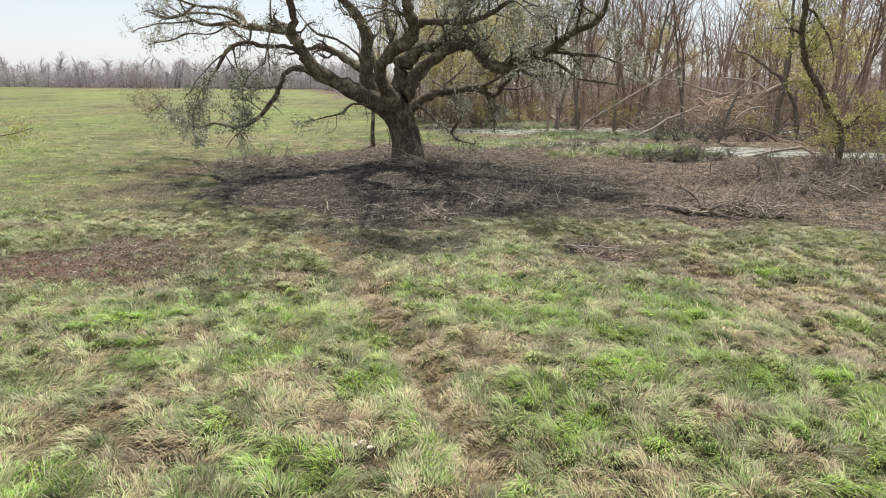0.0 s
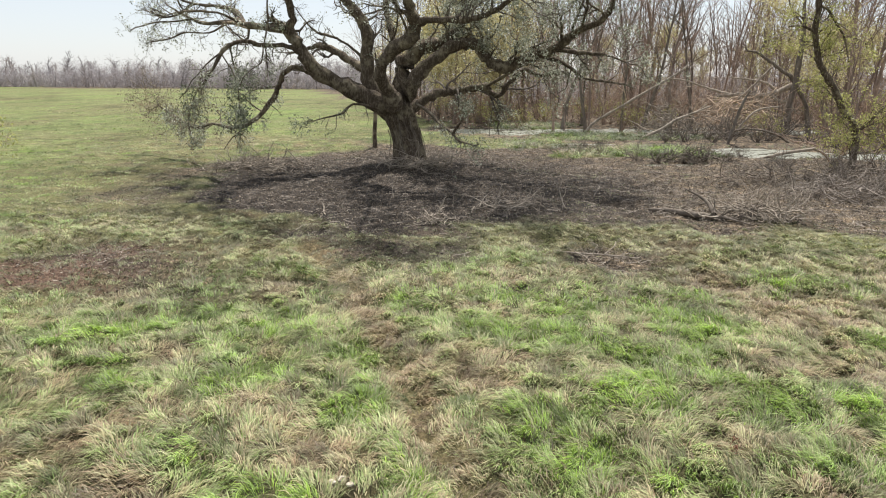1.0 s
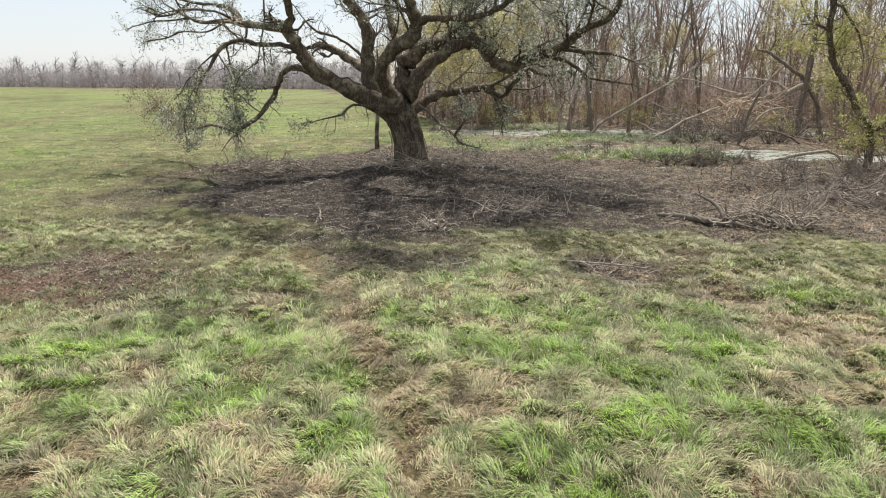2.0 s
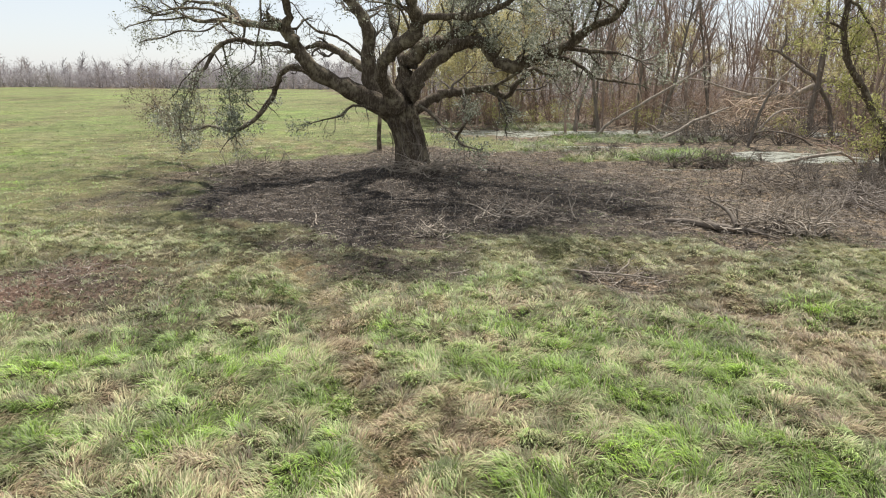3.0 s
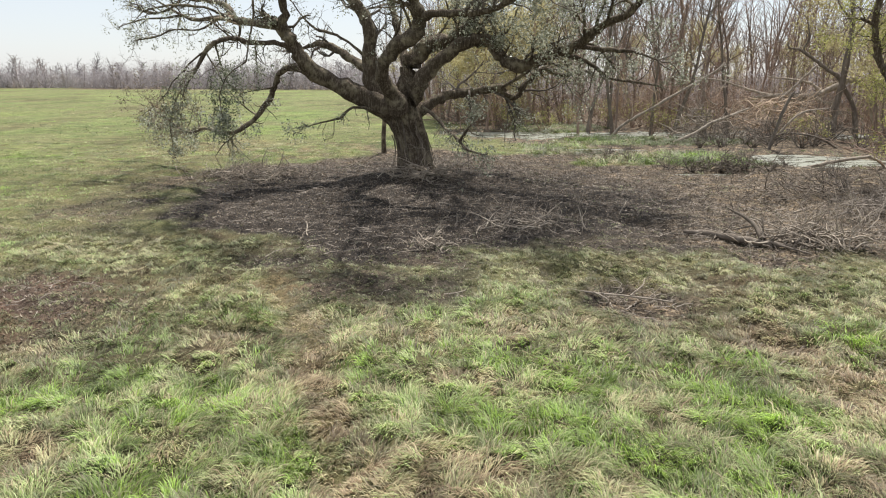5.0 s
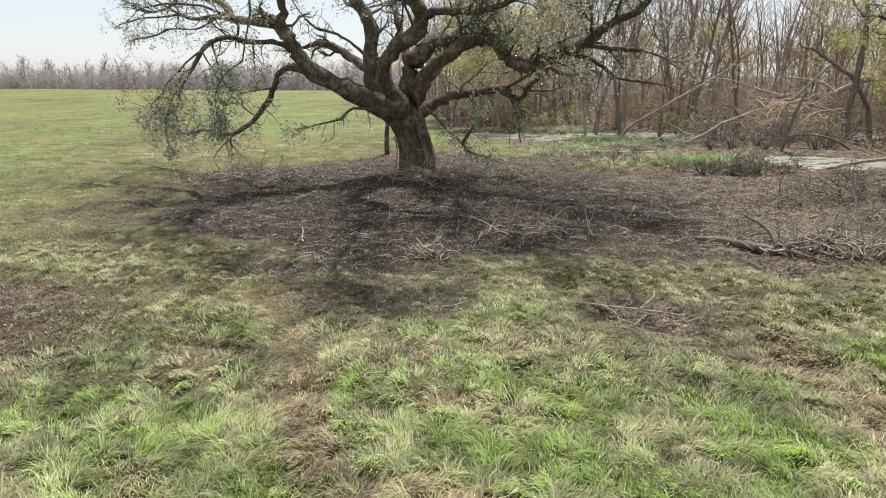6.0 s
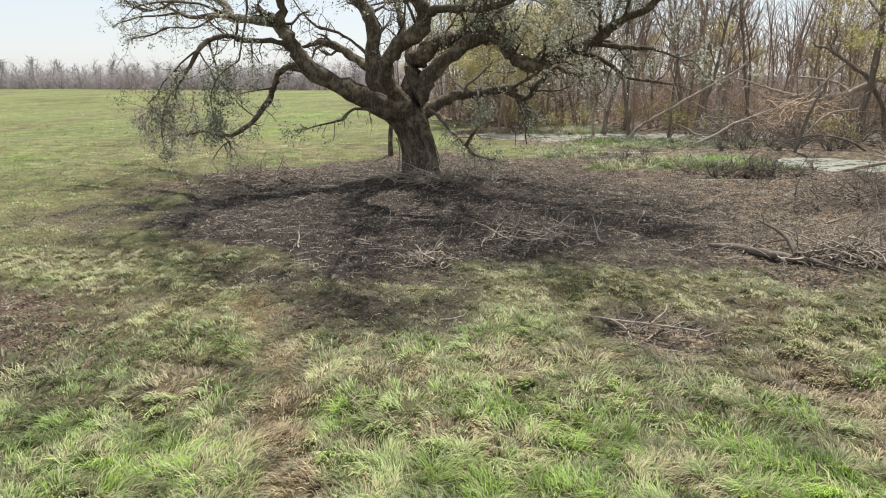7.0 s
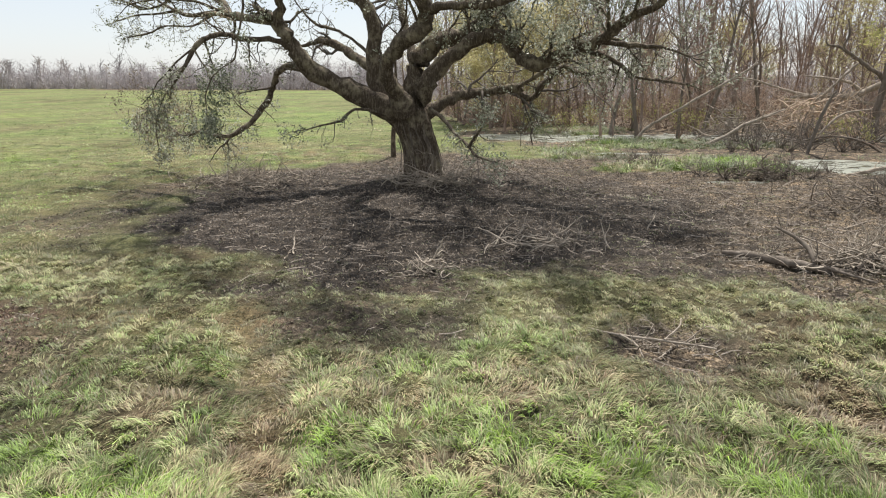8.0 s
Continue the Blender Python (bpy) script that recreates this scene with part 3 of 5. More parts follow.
# ---- the oak ----
OAK_SPINES = {
    "left_main": [(-1.95, 34.40, 1.95, 0.46), (-2.34, 34.24, 2.70, 0.52), (-3.29, 33.95, 3.28, 0.479), (-4.57, 33.56, 3.89, 0.446), (-5.72, 33.17, 4.47, 0.386), (-6.42, 32.79, 5.25, 0.354), (-6.80, 32.49, 6.00, 0.324), (-7.05, 32.30, 6.49, 0.295)],
    "left_arm": [(-7.05, 32.30, 6.49, 0.241), (-8.12, 32.98, 6.68, 0.219), (-9.50, 34.14, 6.86, 0.198), (-10.75, 35.11, 7.08, 0.146), (-12.22, 36.08, 7.09, 0.120), (-13.27, 36.67, 7.46, 0.091), (-14.26, 37.05, 7.97, 0.062)],
    "left_arm_upper": [(-9.64, 34.24, 6.89, 0.171), (-9.86, 34.53, 7.25, 0.172), (-10.29, 34.92, 7.60, 0.145), (-11.18, 35.50, 7.83, 0.118), (-12.78, 36.28, 8.04, 0.090), (-14.27, 36.86, 8.53, 0.061)],
    "left_riser": [(-7.03, 32.30, 6.44, 0.241), (-6.85, 32.01, 7.16, 0.213), (-6.93, 31.62, 7.85, 0.184), (-6.99, 31.04, 9.17, 0.155), (-6.44, 30.56, 10.65, 0.102), (-6.85, 30.07, 11.82, 0.050)],
    "left_droop": [(-6.45, 32.69, 5.40, 0.163), (-7.14, 32.20, 5.84, 0.134), (-8.14, 31.82, 5.87, 0.132), (-8.79, 31.43, 6.02, 0.131), (-9.32, 31.04, 5.88, 0.129), (-9.66, 30.85, 5.59, 0.128), (-9.95, 30.65, 5.03, 0.102), (-10.20, 30.56, 4.61, 0.076), (-10.50, 30.46, 4.18, 0.051)],
    "left_back": [(-3.47, 35.21, 4.42, 0.263), (-4.83, 36.28, 5.27, 0.241), (-5.79, 36.86, 5.82, 0.214), (-6.64, 37.15, 6.06, 0.185), (-7.20, 37.34, 5.95, 0.124), (-8.32, 37.83, 5.70, 0.063)],
    "left_low": [(-5.32, 33.56, 4.34, 0.195), (-6.75, 34.34, 4.77, 0.171), (-7.39, 34.73, 4.96, 0.173), (-8.06, 35.11, 4.68, 0.175), (-8.39, 35.40, 4.17, 0.176), (-8.71, 35.50, 3.55, 0.177), (-9.29, 35.50, 2.83, 0.147), (-9.86, 35.31, 2.31, 0.147), (-10.56, 35.11, 1.98, 0.117), (-11.48, 35.70, 2.02, 0.119), (-12.32, 36.28, 2.09, 0.090), (-13.54, 37.25, 1.78, 0.093), (-15.11, 38.99, 2.16, 0.065), (-16.30, 40.35, 2.50, 0.067), (-16.90, 40.74, 2.78, 0.041)],
    "centre_left": [(-2.74, 34.73, 2.88, 0.577), (-3.68, 34.92, 3.92, 0.406), (-3.88, 34.92, 5.11, 0.348), (-3.83, 34.92, 6.28, 0.319), (-4.06, 34.92, 7.14, 0.290), (-4.68, 34.92, 7.88, 0.261), (-5.21, 34.92, 8.51, 0.232), (-6.28, 35.31, 9.80, 0.176), (-6.79, 35.50, 11.63, 0.088)],
    "centre": [(-2.37, 33.76, 3.29, 0.561), (-2.93, 32.98, 4.17, 0.356), (-2.99, 32.59, 4.79, 0.298), (-2.63, 32.20, 5.45, 0.321), (-1.92, 31.82, 5.94, 0.344), (-1.41, 31.62, 6.37, 0.315), (-1.38, 31.43, 6.84, 0.287), (-1.59, 31.23, 7.47, 0.259), (-1.57, 31.04, 8.27, 0.232), (-1.06, 30.85, 9.39, 0.154), (-0.62, 30.56, 10.88, 0.076)],
    "centre_arm": [(-1.41, 31.52, 6.78, 0.209), (-0.63, 31.04, 6.87, 0.206), (0.36, 30.65, 6.84, 0.178), (1.33, 30.36, 6.92, 0.151), (2.09, 30.07, 7.22, 0.150), (2.71, 29.68, 7.63, 0.123), (3.45, 29.10, 8.27, 0.097), (4.04, 28.71, 9.28, 0.048)],
    "centre_right": [(-2.24, 34.24, 3.38, 0.569), (-2.10, 34.53, 4.64, 0.459), (-1.79, 34.73, 5.38, 0.404), (-1.11, 34.92, 5.91, 0.348), (-0.15, 35.21, 6.25, 0.292), (0.59, 35.50, 6.92, 0.265), (1.28, 35.89, 8.04, 0.209), (1.91, 36.28, 9.44, 0.151), (3.00, 36.86, 11.14, 0.092)],
    "centre_back": [(-2.09, 34.82, 4.42, 0.289), (-2.47, 35.70, 5.68, 0.237), (-2.73, 36.28, 6.69, 0.211), (-3.11, 36.86, 7.98, 0.184), (-2.83, 37.44, 9.86, 0.155), (-3.42, 37.83, 11.83, 0.094)],
    "right_main": [(-1.96, 33.95, 3.56, 0.508), (-1.39, 33.95, 4.54, 0.395), (-0.56, 33.95, 5.32, 0.338), (0.27, 34.14, 5.91, 0.312), (1.11, 34.34, 6.11, 0.314), (1.66, 34.14, 5.78, 0.284), (2.01, 33.85, 5.30, 0.281), (2.60, 33.46, 4.98, 0.306), (3.25, 33.17, 5.18, 0.276), (4.00, 32.79, 5.44, 0.272), (4.74, 32.40, 5.68, 0.242), (5.31, 32.01, 6.09, 0.239), (5.99, 31.62, 6.57, 0.210), (6.65, 31.23, 6.86, 0.182), (7.03, 31.04, 7.31, 0.155), (7.24, 30.85, 7.93, 0.102), (7.84, 30.56, 8.69, 0.051)],
    "right_spur": [(4.98, 32.30, 5.73, 0.134), (5.72, 32.01, 5.62, 0.133), (6.47, 31.82, 5.54, 0.106), (7.13, 31.62, 5.47, 0.079), (7.95, 31.43, 5.17, 0.052)],
    "right_trail": [(4.14, 32.79, 5.41, 0.136), (5.03, 32.49, 5.28, 0.135), (5.74, 32.20, 4.87, 0.107), (6.31, 32.01, 4.46, 0.080), (7.17, 31.72, 4.34, 0.079), (7.86, 31.52, 4.22, 0.052)],
    "right_low": [(-2.03, 34.44, 2.84, 0.400), (-1.15, 34.92, 3.36, 0.290), (-0.29, 35.40, 3.75, 0.265), (0.44, 35.89, 3.85, 0.238), (1.34, 36.08, 3.91, 0.240), (1.99, 36.08, 4.00, 0.240), (2.29, 36.08, 3.71, 0.210), (2.76, 35.89, 3.63, 0.179), (3.04, 35.89, 4.09, 0.179), (3.53, 35.89, 4.52, 0.149), (4.00, 35.70, 4.89, 0.148), (4.51, 35.50, 4.64, 0.147), (4.99, 35.40, 4.61, 0.118), (5.75, 35.11, 4.78, 0.058)],
    "right_fork": [(1.87, 36.08, 3.97, 0.150), (2.39, 35.89, 4.23, 0.119), (3.16, 35.70, 4.72, 0.119), (3.76, 35.40, 5.06, 0.088), (4.30, 35.11, 5.11, 0.058)],
    "right_front": [(-1.44, 33.46, 3.28, 0.111), (-0.79, 32.01, 2.97, 0.106), (-0.25, 30.56, 2.55, 0.076), (0.30, 29.10, 2.26, 0.073), (0.56, 28.62, 1.99, 0.071), (1.12, 28.13, 1.85, 0.047)],
    "right_curl": [(0.35, 29.00, 2.22, 0.072), (0.51, 28.71, 2.56, 0.072), (0.79, 28.52, 2.97, 0.047), (0.71, 28.32, 3.37, 0.028)],
    "hanging_left": [(-7.11, 29.58, 8.52, 0.098), (-7.20, 29.29, 7.39, 0.097), (-7.18, 29.10, 6.59, 0.097), (-7.35, 28.91, 5.69, 0.072), (-7.44, 28.71, 5.07, 0.072), (-7.82, 28.52, 4.78, 0.047), (-8.10, 28.32, 4.44, 0.047), (-8.27, 28.13, 3.87, 0.047), (-8.26, 28.13, 3.31, 0.028)],
    "hanging_tip": [(-10.39, 30.46, 4.30, 0.076), (-10.80, 30.36, 3.81, 0.050), (-11.05, 30.26, 3.20, 0.050), (-11.18, 30.26, 2.58, 0.050), (-11.14, 30.26, 1.96, 0.030)],
    "left_tip": [(-12.92, 36.47, 7.34, 0.091), (-14.04, 36.86, 7.22, 0.061), (-15.08, 37.05, 7.20, 0.062), (-16.30, 37.25, 6.93, 0.037)],
    "left_far": [(-9.50, 34.14, 6.86, 0.10), (-10.40, 32.70, 7.30, 0.085), (-11.40, 31.70, 7.28, 0.07), (-12.20, 31.20, 7.05, 0.04)],
    "left_tip_low": [(-10.76, 35.11, 7.03, 0.087), (-11.64, 35.11, 6.59, 0.058), (-12.81, 35.21, 6.59, 0.058), (-13.79, 35.31, 6.30, 0.059), (-14.67, 35.40, 6.16, 0.035)],
    "mid_spray": [(-3.96, 34.92, 5.30, 0.116), (-4.85, 35.11, 6.01, 0.087), (-5.56, 35.21, 6.40, 0.088), (-6.39, 35.40, 6.62, 0.088), (-6.98, 35.50, 7.17, 0.059), (-7.45, 35.70, 7.78, 0.036)],
    "hanging_twig": [(-3.42, 33.56, 3.08, 0.111), (-4.40, 33.17, 3.25, 0.083), (-4.92, 32.88, 2.83, 0.082), (-5.70, 32.59, 2.63, 0.054), (-6.38, 32.30, 2.46, 0.032)],
}
oak = thing("live_oak", "old spreading live oak with thick crooked limbs and thin grey-green leaves", "tree", at=(-1.85, 34.4, 0))
rng = np.random.default_rng(5)


def under_oak(geo, name, material, label="", parent=None):
    geo.co = [c - np.array([-1.85, 34.4, 0]) for c in geo.co]
    return part(name, geo, material, parent or oak, label)


def fluted(geo, pts, radii, sides, depth, seed, ribs=17):
    """A thick stem whose rim swells and folds like old buttressed wood."""
    pts, radii = np.asarray(pts), np.asarray(radii)
    geo.tube(pts, radii, sides)
    co = geo.co[-1]
    f = Field(seed)
    n = len(pts)
    ids = np.minimum(np.arange(len(co)) // sides, n - 1)
    mid = pts[ids]
    off = co - mid
    ang = np.arctan2(off[:, 1], off[:, 0])
    k = 1 + depth * (f(np.cos(ang) * 2 + 9, np.sin(ang) * 2 + co[:, 2] * 0.35 + 9, 0.8, 3))
    k = k + 0.3 * depth * np.sin(ang * ribs + 3 * f(co[:, 2] + 20, ang + 20, 0.9, 2))
    geo.co[-1] = mid + off * k[:, None]


geo = Geo()
stem = smooth_line([(-1.79, 34.44, -0.30, 1.30), (-1.82, 34.44, 0.15, 1.08), (-1.86, 34.44, 0.82, 0.88), (-1.94, 34.44, 1.50, 0.77), (-2.13, 34.44, 2.18, 0.75), (-2.33, 34.34, 2.76, 0.81), (-2.47, 34.34, 3.24, 0.69), (-2.42, 34.34, 3.63, 0.43)], 4)
fluted(geo, stem[:, :3], stem[:, 3], 72, 0.13, 3)
under_oak(geo, "trunk", OAK_BARK, "thick furrowed grey-brown trunk")

anchors, dry_anchors, dark_anchors = [], [], []
LEAFY = {"left_droop": 0.7, "left_low": 0.7, "left_tip": 0.5, "left_far": 0.5, "left_tip_low": 0.4, "left_arm_upper": 0.3, "left_riser": 0.25, "left_back": 0.3, "left_main": 0.25, "mid_spray": 0.2, "centre_left": 0.35, "centre_back": 0.4, "right_main": 1.7, "centre_arm": 1.6, "centre_right": 1.8, "left_arm": 0.4, "right_spur": 0.9, "right_trail": 0.7, "hanging_left": 3.0, "hanging_tip": 2.0, "right_front": 1.0, "right_curl": 1.3}
THICK = {"centre_arm": 0.2, "centre_right": 0.26, "hanging_left": 0.32, "hanging_tip": 0.28, "right_curl": 0.2, "right_front": 0.25}
for k, (name, ctrl) in enumerate(OAK_SPINES.items()):
    geo = Geo()
    line = smooth_line(ctrl, 4)
    wob = np.random.default_rng(k).normal(size=(len(line), 3)) * line[:, 3:4] * 0.13
    sides = 8 if ctrl[0][3] > 0.16 else 6
    pts, radii = line[:, :3] + wob, np.interp(line[:, 3], [0.06, 0.2, 0.35], [0.7, 0.78, 0.95]) * line[:, 3] * (1 + 0.09 * np.random.default_rng(k + 50).normal(size=len(line)))
    radii = radii * (0.6 if name in ("hanging_left", "hanging_tip") else 1)
    if ctrl[0][3] > 0.24:
        fluted(geo, pts, radii, 20, 0.09, 80 + k, 7)
    else:
        geo.tube(pts, radii, sides)
    limb = under_oak(geo, "limb", OAK_BARK)
    # side branches and twigs of this limb
    geo, tips = Geo(), []
    seg = np.linalg.norm(np.diff(pts, axis=0), axis=1)
    run = np.concatenate([[0], np.cumsum(seg)])
    total = run[-1]
    low = name in ("left_low", "left_droop", "right_front", "right_curl", "hanging_twig", "left_tip", "left_tip_low", "right_trail", "right_low", "hanging_left", "hanging_tip")
    stub = 0.55 if name.startswith("left") and name not in ("left_low", "left_droop") else 1.0
    for s in np.arange(0.22 * total if total > 4 else 0.1, total, THICK.get(name, (0.36 if total > 3 else 0.28) * (1.45 if name.startswith("left") and name not in ("left_low", "left_droop") else 1))):
        s = min(s + rng.uniform(0, 0.3), total - 0.01)
        q = np.array([np.interp(s, run, pts[:, a]) for a in range(3)])
        r = np.interp(s, run, radii)
        way = unit(np.array([np.interp(min(s + 0.3, total), run, pts[:, a]) - np.interp(max(s - 0.3, 0), run, pts[:, a]) for a in range(3)]))
        d = sprout(rng, way, 1.0)
        d[2] += -0.08 if name == "left_low" else -0.25 if low else 0.15
        if name == "left_low":
            d[2] = max(d[2], -0.2)
        if name in ("centre_right", "centre_arm", "right_main", "centre", "centre_left"):
            d[2] = abs(d[2]) * 0.8 + 0.15
        big = rng.uniform() < (0.42 if r < 0.3 else 0.3)
        if name in ("hanging_left", "hanging_tip", "right_curl", "right_front", "mid_spray", "hanging_twig"):
            d[2] -= 0.5
            grow(geo, rng, q, unit(d), rng.uniform(0.4, 1.1), min(r * 0.4, 0.02), 1, tips, 0.35, -0.1, 3, 0.9, 0.5, 4, 4)
        elif big:
            grow(geo, rng, q, unit(d), stub * rng.uniform(1.4, 2.9), min(r * 0.45, 0.075), 2, tips, 0.28 / stub ** 0.5, -0.05 if low else 0.04, 5, 0.85, 0.5, 5, 6)
        else:
            grow(geo, rng, q, unit(d), stub * rng.uniform(0.5, 1.2), min(r * 0.4, 0.03), 1, tips, 0.3 / stub ** 0.5, -0.03, 4, 0.8, 0.5, 4, 4)
    for _ in range(3):
        grow(geo, rng, pts[-1], sprout(rng, unit(pts[-1] - pts[-3]), 0.45), stub * rng.uniform(0.9, 1.8) * (0.4 if low and name != "left_low" else 1), radii[-1] * 0.8, 1 if low and name != "left_low" else 2, tips, 0.3, -0.08 if low else 0.02, 5, 0.8, 0.5, 4, 5)
    twigs = under_oak(geo, "branchwork", TWIG_BARK if k % 2 else OAK_BARK, "", limb)
    tagged(twigs, kind="stuff")
    give = LEAFY.get(name, 0.8)
    for tip, way, mid in tips:
        if name == "left_low" and tip[0] < -13.5 or name == "hanging_tip" and rng.uniform() < 0.55:
            dry_anchors.append(tip)
        elif name in ("right_spur", "right_trail") and tip[2] < 4.0:
            continue
        elif rng.uniform() < 0.42 * give * (0.25 if name == "hanging_left" and tip[2] > 5.0 else 1):
            anchors.append(tip)
            if name in ("right_main", "centre_right", "right_spur"):
                anchors.append(tip + rng.normal(size=3) * 0.3)
            if name == "hanging_left":
                dark_anchors.append(tip + rng.normal(size=3) * np.array([0.2, 0.3, 0.25]))
            if rng.uniform() < 0.5 * give:
                anchors.append(mid)

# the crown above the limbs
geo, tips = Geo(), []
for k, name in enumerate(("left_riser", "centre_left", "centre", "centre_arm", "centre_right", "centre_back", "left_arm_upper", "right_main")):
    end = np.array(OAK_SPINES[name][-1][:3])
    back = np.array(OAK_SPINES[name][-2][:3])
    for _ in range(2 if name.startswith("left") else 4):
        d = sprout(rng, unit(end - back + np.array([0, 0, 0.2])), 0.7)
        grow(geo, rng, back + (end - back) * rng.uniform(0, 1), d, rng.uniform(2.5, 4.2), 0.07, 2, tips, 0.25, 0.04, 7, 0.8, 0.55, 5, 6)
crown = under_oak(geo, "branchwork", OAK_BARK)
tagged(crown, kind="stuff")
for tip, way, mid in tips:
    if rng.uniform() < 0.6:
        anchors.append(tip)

# pale strips of torn bark and dead sprays hanging from the limbs
for k, (x, y, z, ln) in enumerate([(7.2, 31.8, 4.4, 0.8), (7.6, 31.7, 4.35, 0.6), (7.9, 31.5, 4.2, 0.9), (6.7, 32.0, 4.5, 1.1), (6.3, 32.1, 4.6, 0.7), (2.9, 33.4, 5.5, 0.8), (3.6, 33.2, 5.6, 0.7), (4.9, 32.4, 5.8, 0.6), (-5.6, 33.4, 4.5, 0.5), (-5.0, 33.6, 4.3, 0.6)]):
    geo = Geo()
    sway = rng.normal(size=(4, 3)) * 0.06
    geo.tube([(x, y, z), (x + 0.1 + sway[0, 0], y - 0.1, z - ln * 0.3), (x + 0.2 + sway[1, 0], y - 0.15, z - ln * 0.7), (x + 0.28 + sway[2, 0], y - 0.1, z - ln)], [0.03, 0.028, 0.022, 0.01], 4)
    under_oak(geo, "bark_strip", BLEACHED, "pale strip of torn dead bark")

# boughs that reach out over the trampled ground, high above it, and shade it
for ctrl in (
    [(-1.06, 30.85, 9.39, 0.15), (-0.6, 28.6, 11.2, 0.13), (-0.3, 26.2, 12.0, 0.1), (0.6, 24.2, 11.8, 0.07), (1.2, 23.0, 11.0, 0.04)],
    [(-6.44, 30.56, 10.65, 0.12), (-5.4, 28.4, 11.9, 0.1), (-4.2, 26.6, 12.2, 0.08), (-2.8, 25.4, 11.8, 0.04)],
    [(3.45, 29.1, 8.27, 0.11), (4.2, 27.4, 10.0, 0.09), (5.2, 25.6, 10.8, 0.07), (5.8, 24.4, 10.4, 0.03)],
    [(-6.99, 31.04, 9.17, 0.12), (-7.6, 30.2, 10.4, 0.1), (-6.2, 29.2, 11.4, 0.07), (-4.4, 29.6, 11.6, 0.04)],
    [(1.28, 35.89, 8.04, 0.14), (2.0, 33.4, 9.8, 0.11), (3.0, 31.4, 10.6, 0.08), (2.8, 29.6, 10.9, 0.04)],
    [(-3.11, 36.86, 7.98, 0.14), (-2.2, 34.6, 9.8, 0.12), (-1.2, 33.0, 10.8, 0.09), (-0.4, 31.6, 11.2, 0.05)],
):
    geo, tips = Geo(), []
    bough = smooth_line(ctrl, 4)
    geo.tube(bough[:, :3], bough[:, 3] * 0.5, 7)
    for q in range(3, len(bough) - 1):
        way = unit(bough[q + 1, :3] - bough[q, :3])
        for _ in range(2):
            d = sprout(rng, way, 0.95)
            grow(geo, rng, bough[q, :3], unit(d * np.array([1, 1, 0.5])), rng.uniform(1.0, 2.0), 0.035, 2, tips, 0.28, 0.0, 4, 0.8, 0.5, 4, 4)
    tagged(under_oak(geo, "bough", OAK_BARK), kind="stuff")
    for tip, way, mid in tips:
        if rng.uniform() < 0.45:
            anchors.extend((tip, mid))

geo = Geo()
for k in range(9):
    q = np.array([-9.7, 34.2, 6.95]) + rng.normal(size=3) * np.array([0.22, 0.15, 0.12])
    d = unit(np.array([-1.0, -0.3, rng.uniform(-0.5, 0.5)]))
    geo.tube([q, q + d * 0.25, q + d * rng.uniform(0.4, 0.75)], [0.07, 0.045, 0.01], 5)
tagged(under_oak(geo, "torn_wood", BLEACHED, "pale splintered wood at a broken arm"), kind="stuff")

# leafy sprays that hang down from the low left bough
geo = Geo()
hang_from = [np.array(p) for p in smooth_line([(-10.5, 30.46, 4.3), (-11.0, 30.3, 3.5), (-11.4, 30.6, 3.2), (-12.2, 31.5, 3.1), (-12.8, 32.4, 3.2)], 5)]
hang_from += [np.array(p) for p in smooth_line([(-9.86, 35.31, 2.4), (-11.5, 35.7, 2.2), (-13.54, 37.25, 1.9), (-15.1, 39.0, 2.2)], 5)]
for k, q in enumerate(hang_from):
    for _ in range(2 if k % 2 else 1):
        ln = rng.uniform(0.4, 1.5) * (0.75 if q[1] > 33.5 else 1)
        sway = rng.normal(size=(4, 2)) * 0.1
        at = q + rng.normal(size=3) * np.array([0.2, 0.3, 0.12])
        line = np.array([at + np.array([sway[:i + 1, 0].sum(), sway[:i + 1, 1].sum(), -ln * i / 3]) for i in range(4)])
        line[:, 2] = np.maximum(line[:, 2], 0.35)
        geo.tube(line, [0.014, 0.011, 0.008, 0.004], 3)
        for f in rng.uniform(0.1, 1.0, 4):
            spot = line[0] + (line[3] - line[0]) * f + rng.normal(size=3) * 0.07
            (dry_anchors if k % 3 == 0 else anchors).append(spot)
tagged(under_oak(geo, "spray", TWIG_BARK, "thin twigs hanging from a low bough"), kind="stuff")

# evergreen clumps growing on the boughs
clump_at = [(-9.1, 30.6, 3.75, 0.34), (-9.0, 30.6, 4.3, 0.4), (-9.2, 30.5, 3.2, 0.26), (-8.8, 30.6, 4.7, 0.3), (-11.2, 30.4, 3.9, 0.26)]
for x0, y0, z0, r0 in clump_at:
    dark_anchors.extend(np.array([x0, y0, z0]) + rng.normal(size=3) * np.array([r0 * 0.6, r0, r0 * 0.9]) for _ in range(int(75 * r0)))

# grey strands of root and vine running down the trunk
geo = Geo()
for k in range(16):
    a = rng.uniform(3.3, 6.1)
    top = rng.uniform(1.3, 3.0)
    zs = np.linspace(top, 0.05, 7)
    rr = np.interp(zs, [0.0, 0.3, 0.8, 1.5, 2.2, 2.8, 3.2], [1.2, 1.06, 0.92, 0.81, 0.79, 0.84, 0.74]) + 0.02
    aa = a + np.cumsum(rng.normal(size=7) * 0.1)
    cx = np.interp(zs, [0, 1.5, 2.2, 2.8], [-1.82, -1.94, -2.13, -2.33])
    geo.tube(np.stack([cx + rr * np.cos(aa), 34.42 + rr * np.sin(aa), zs], -1), np.linspace(0.03, 0.012, 7) * rng.uniform(0.4, 1.0), 5)
tagged(under_oak(geo, "vine", DEAD_BARK, "grey dead vine strands clinging to the trunk"), kind="stuff")

geo = Geo()
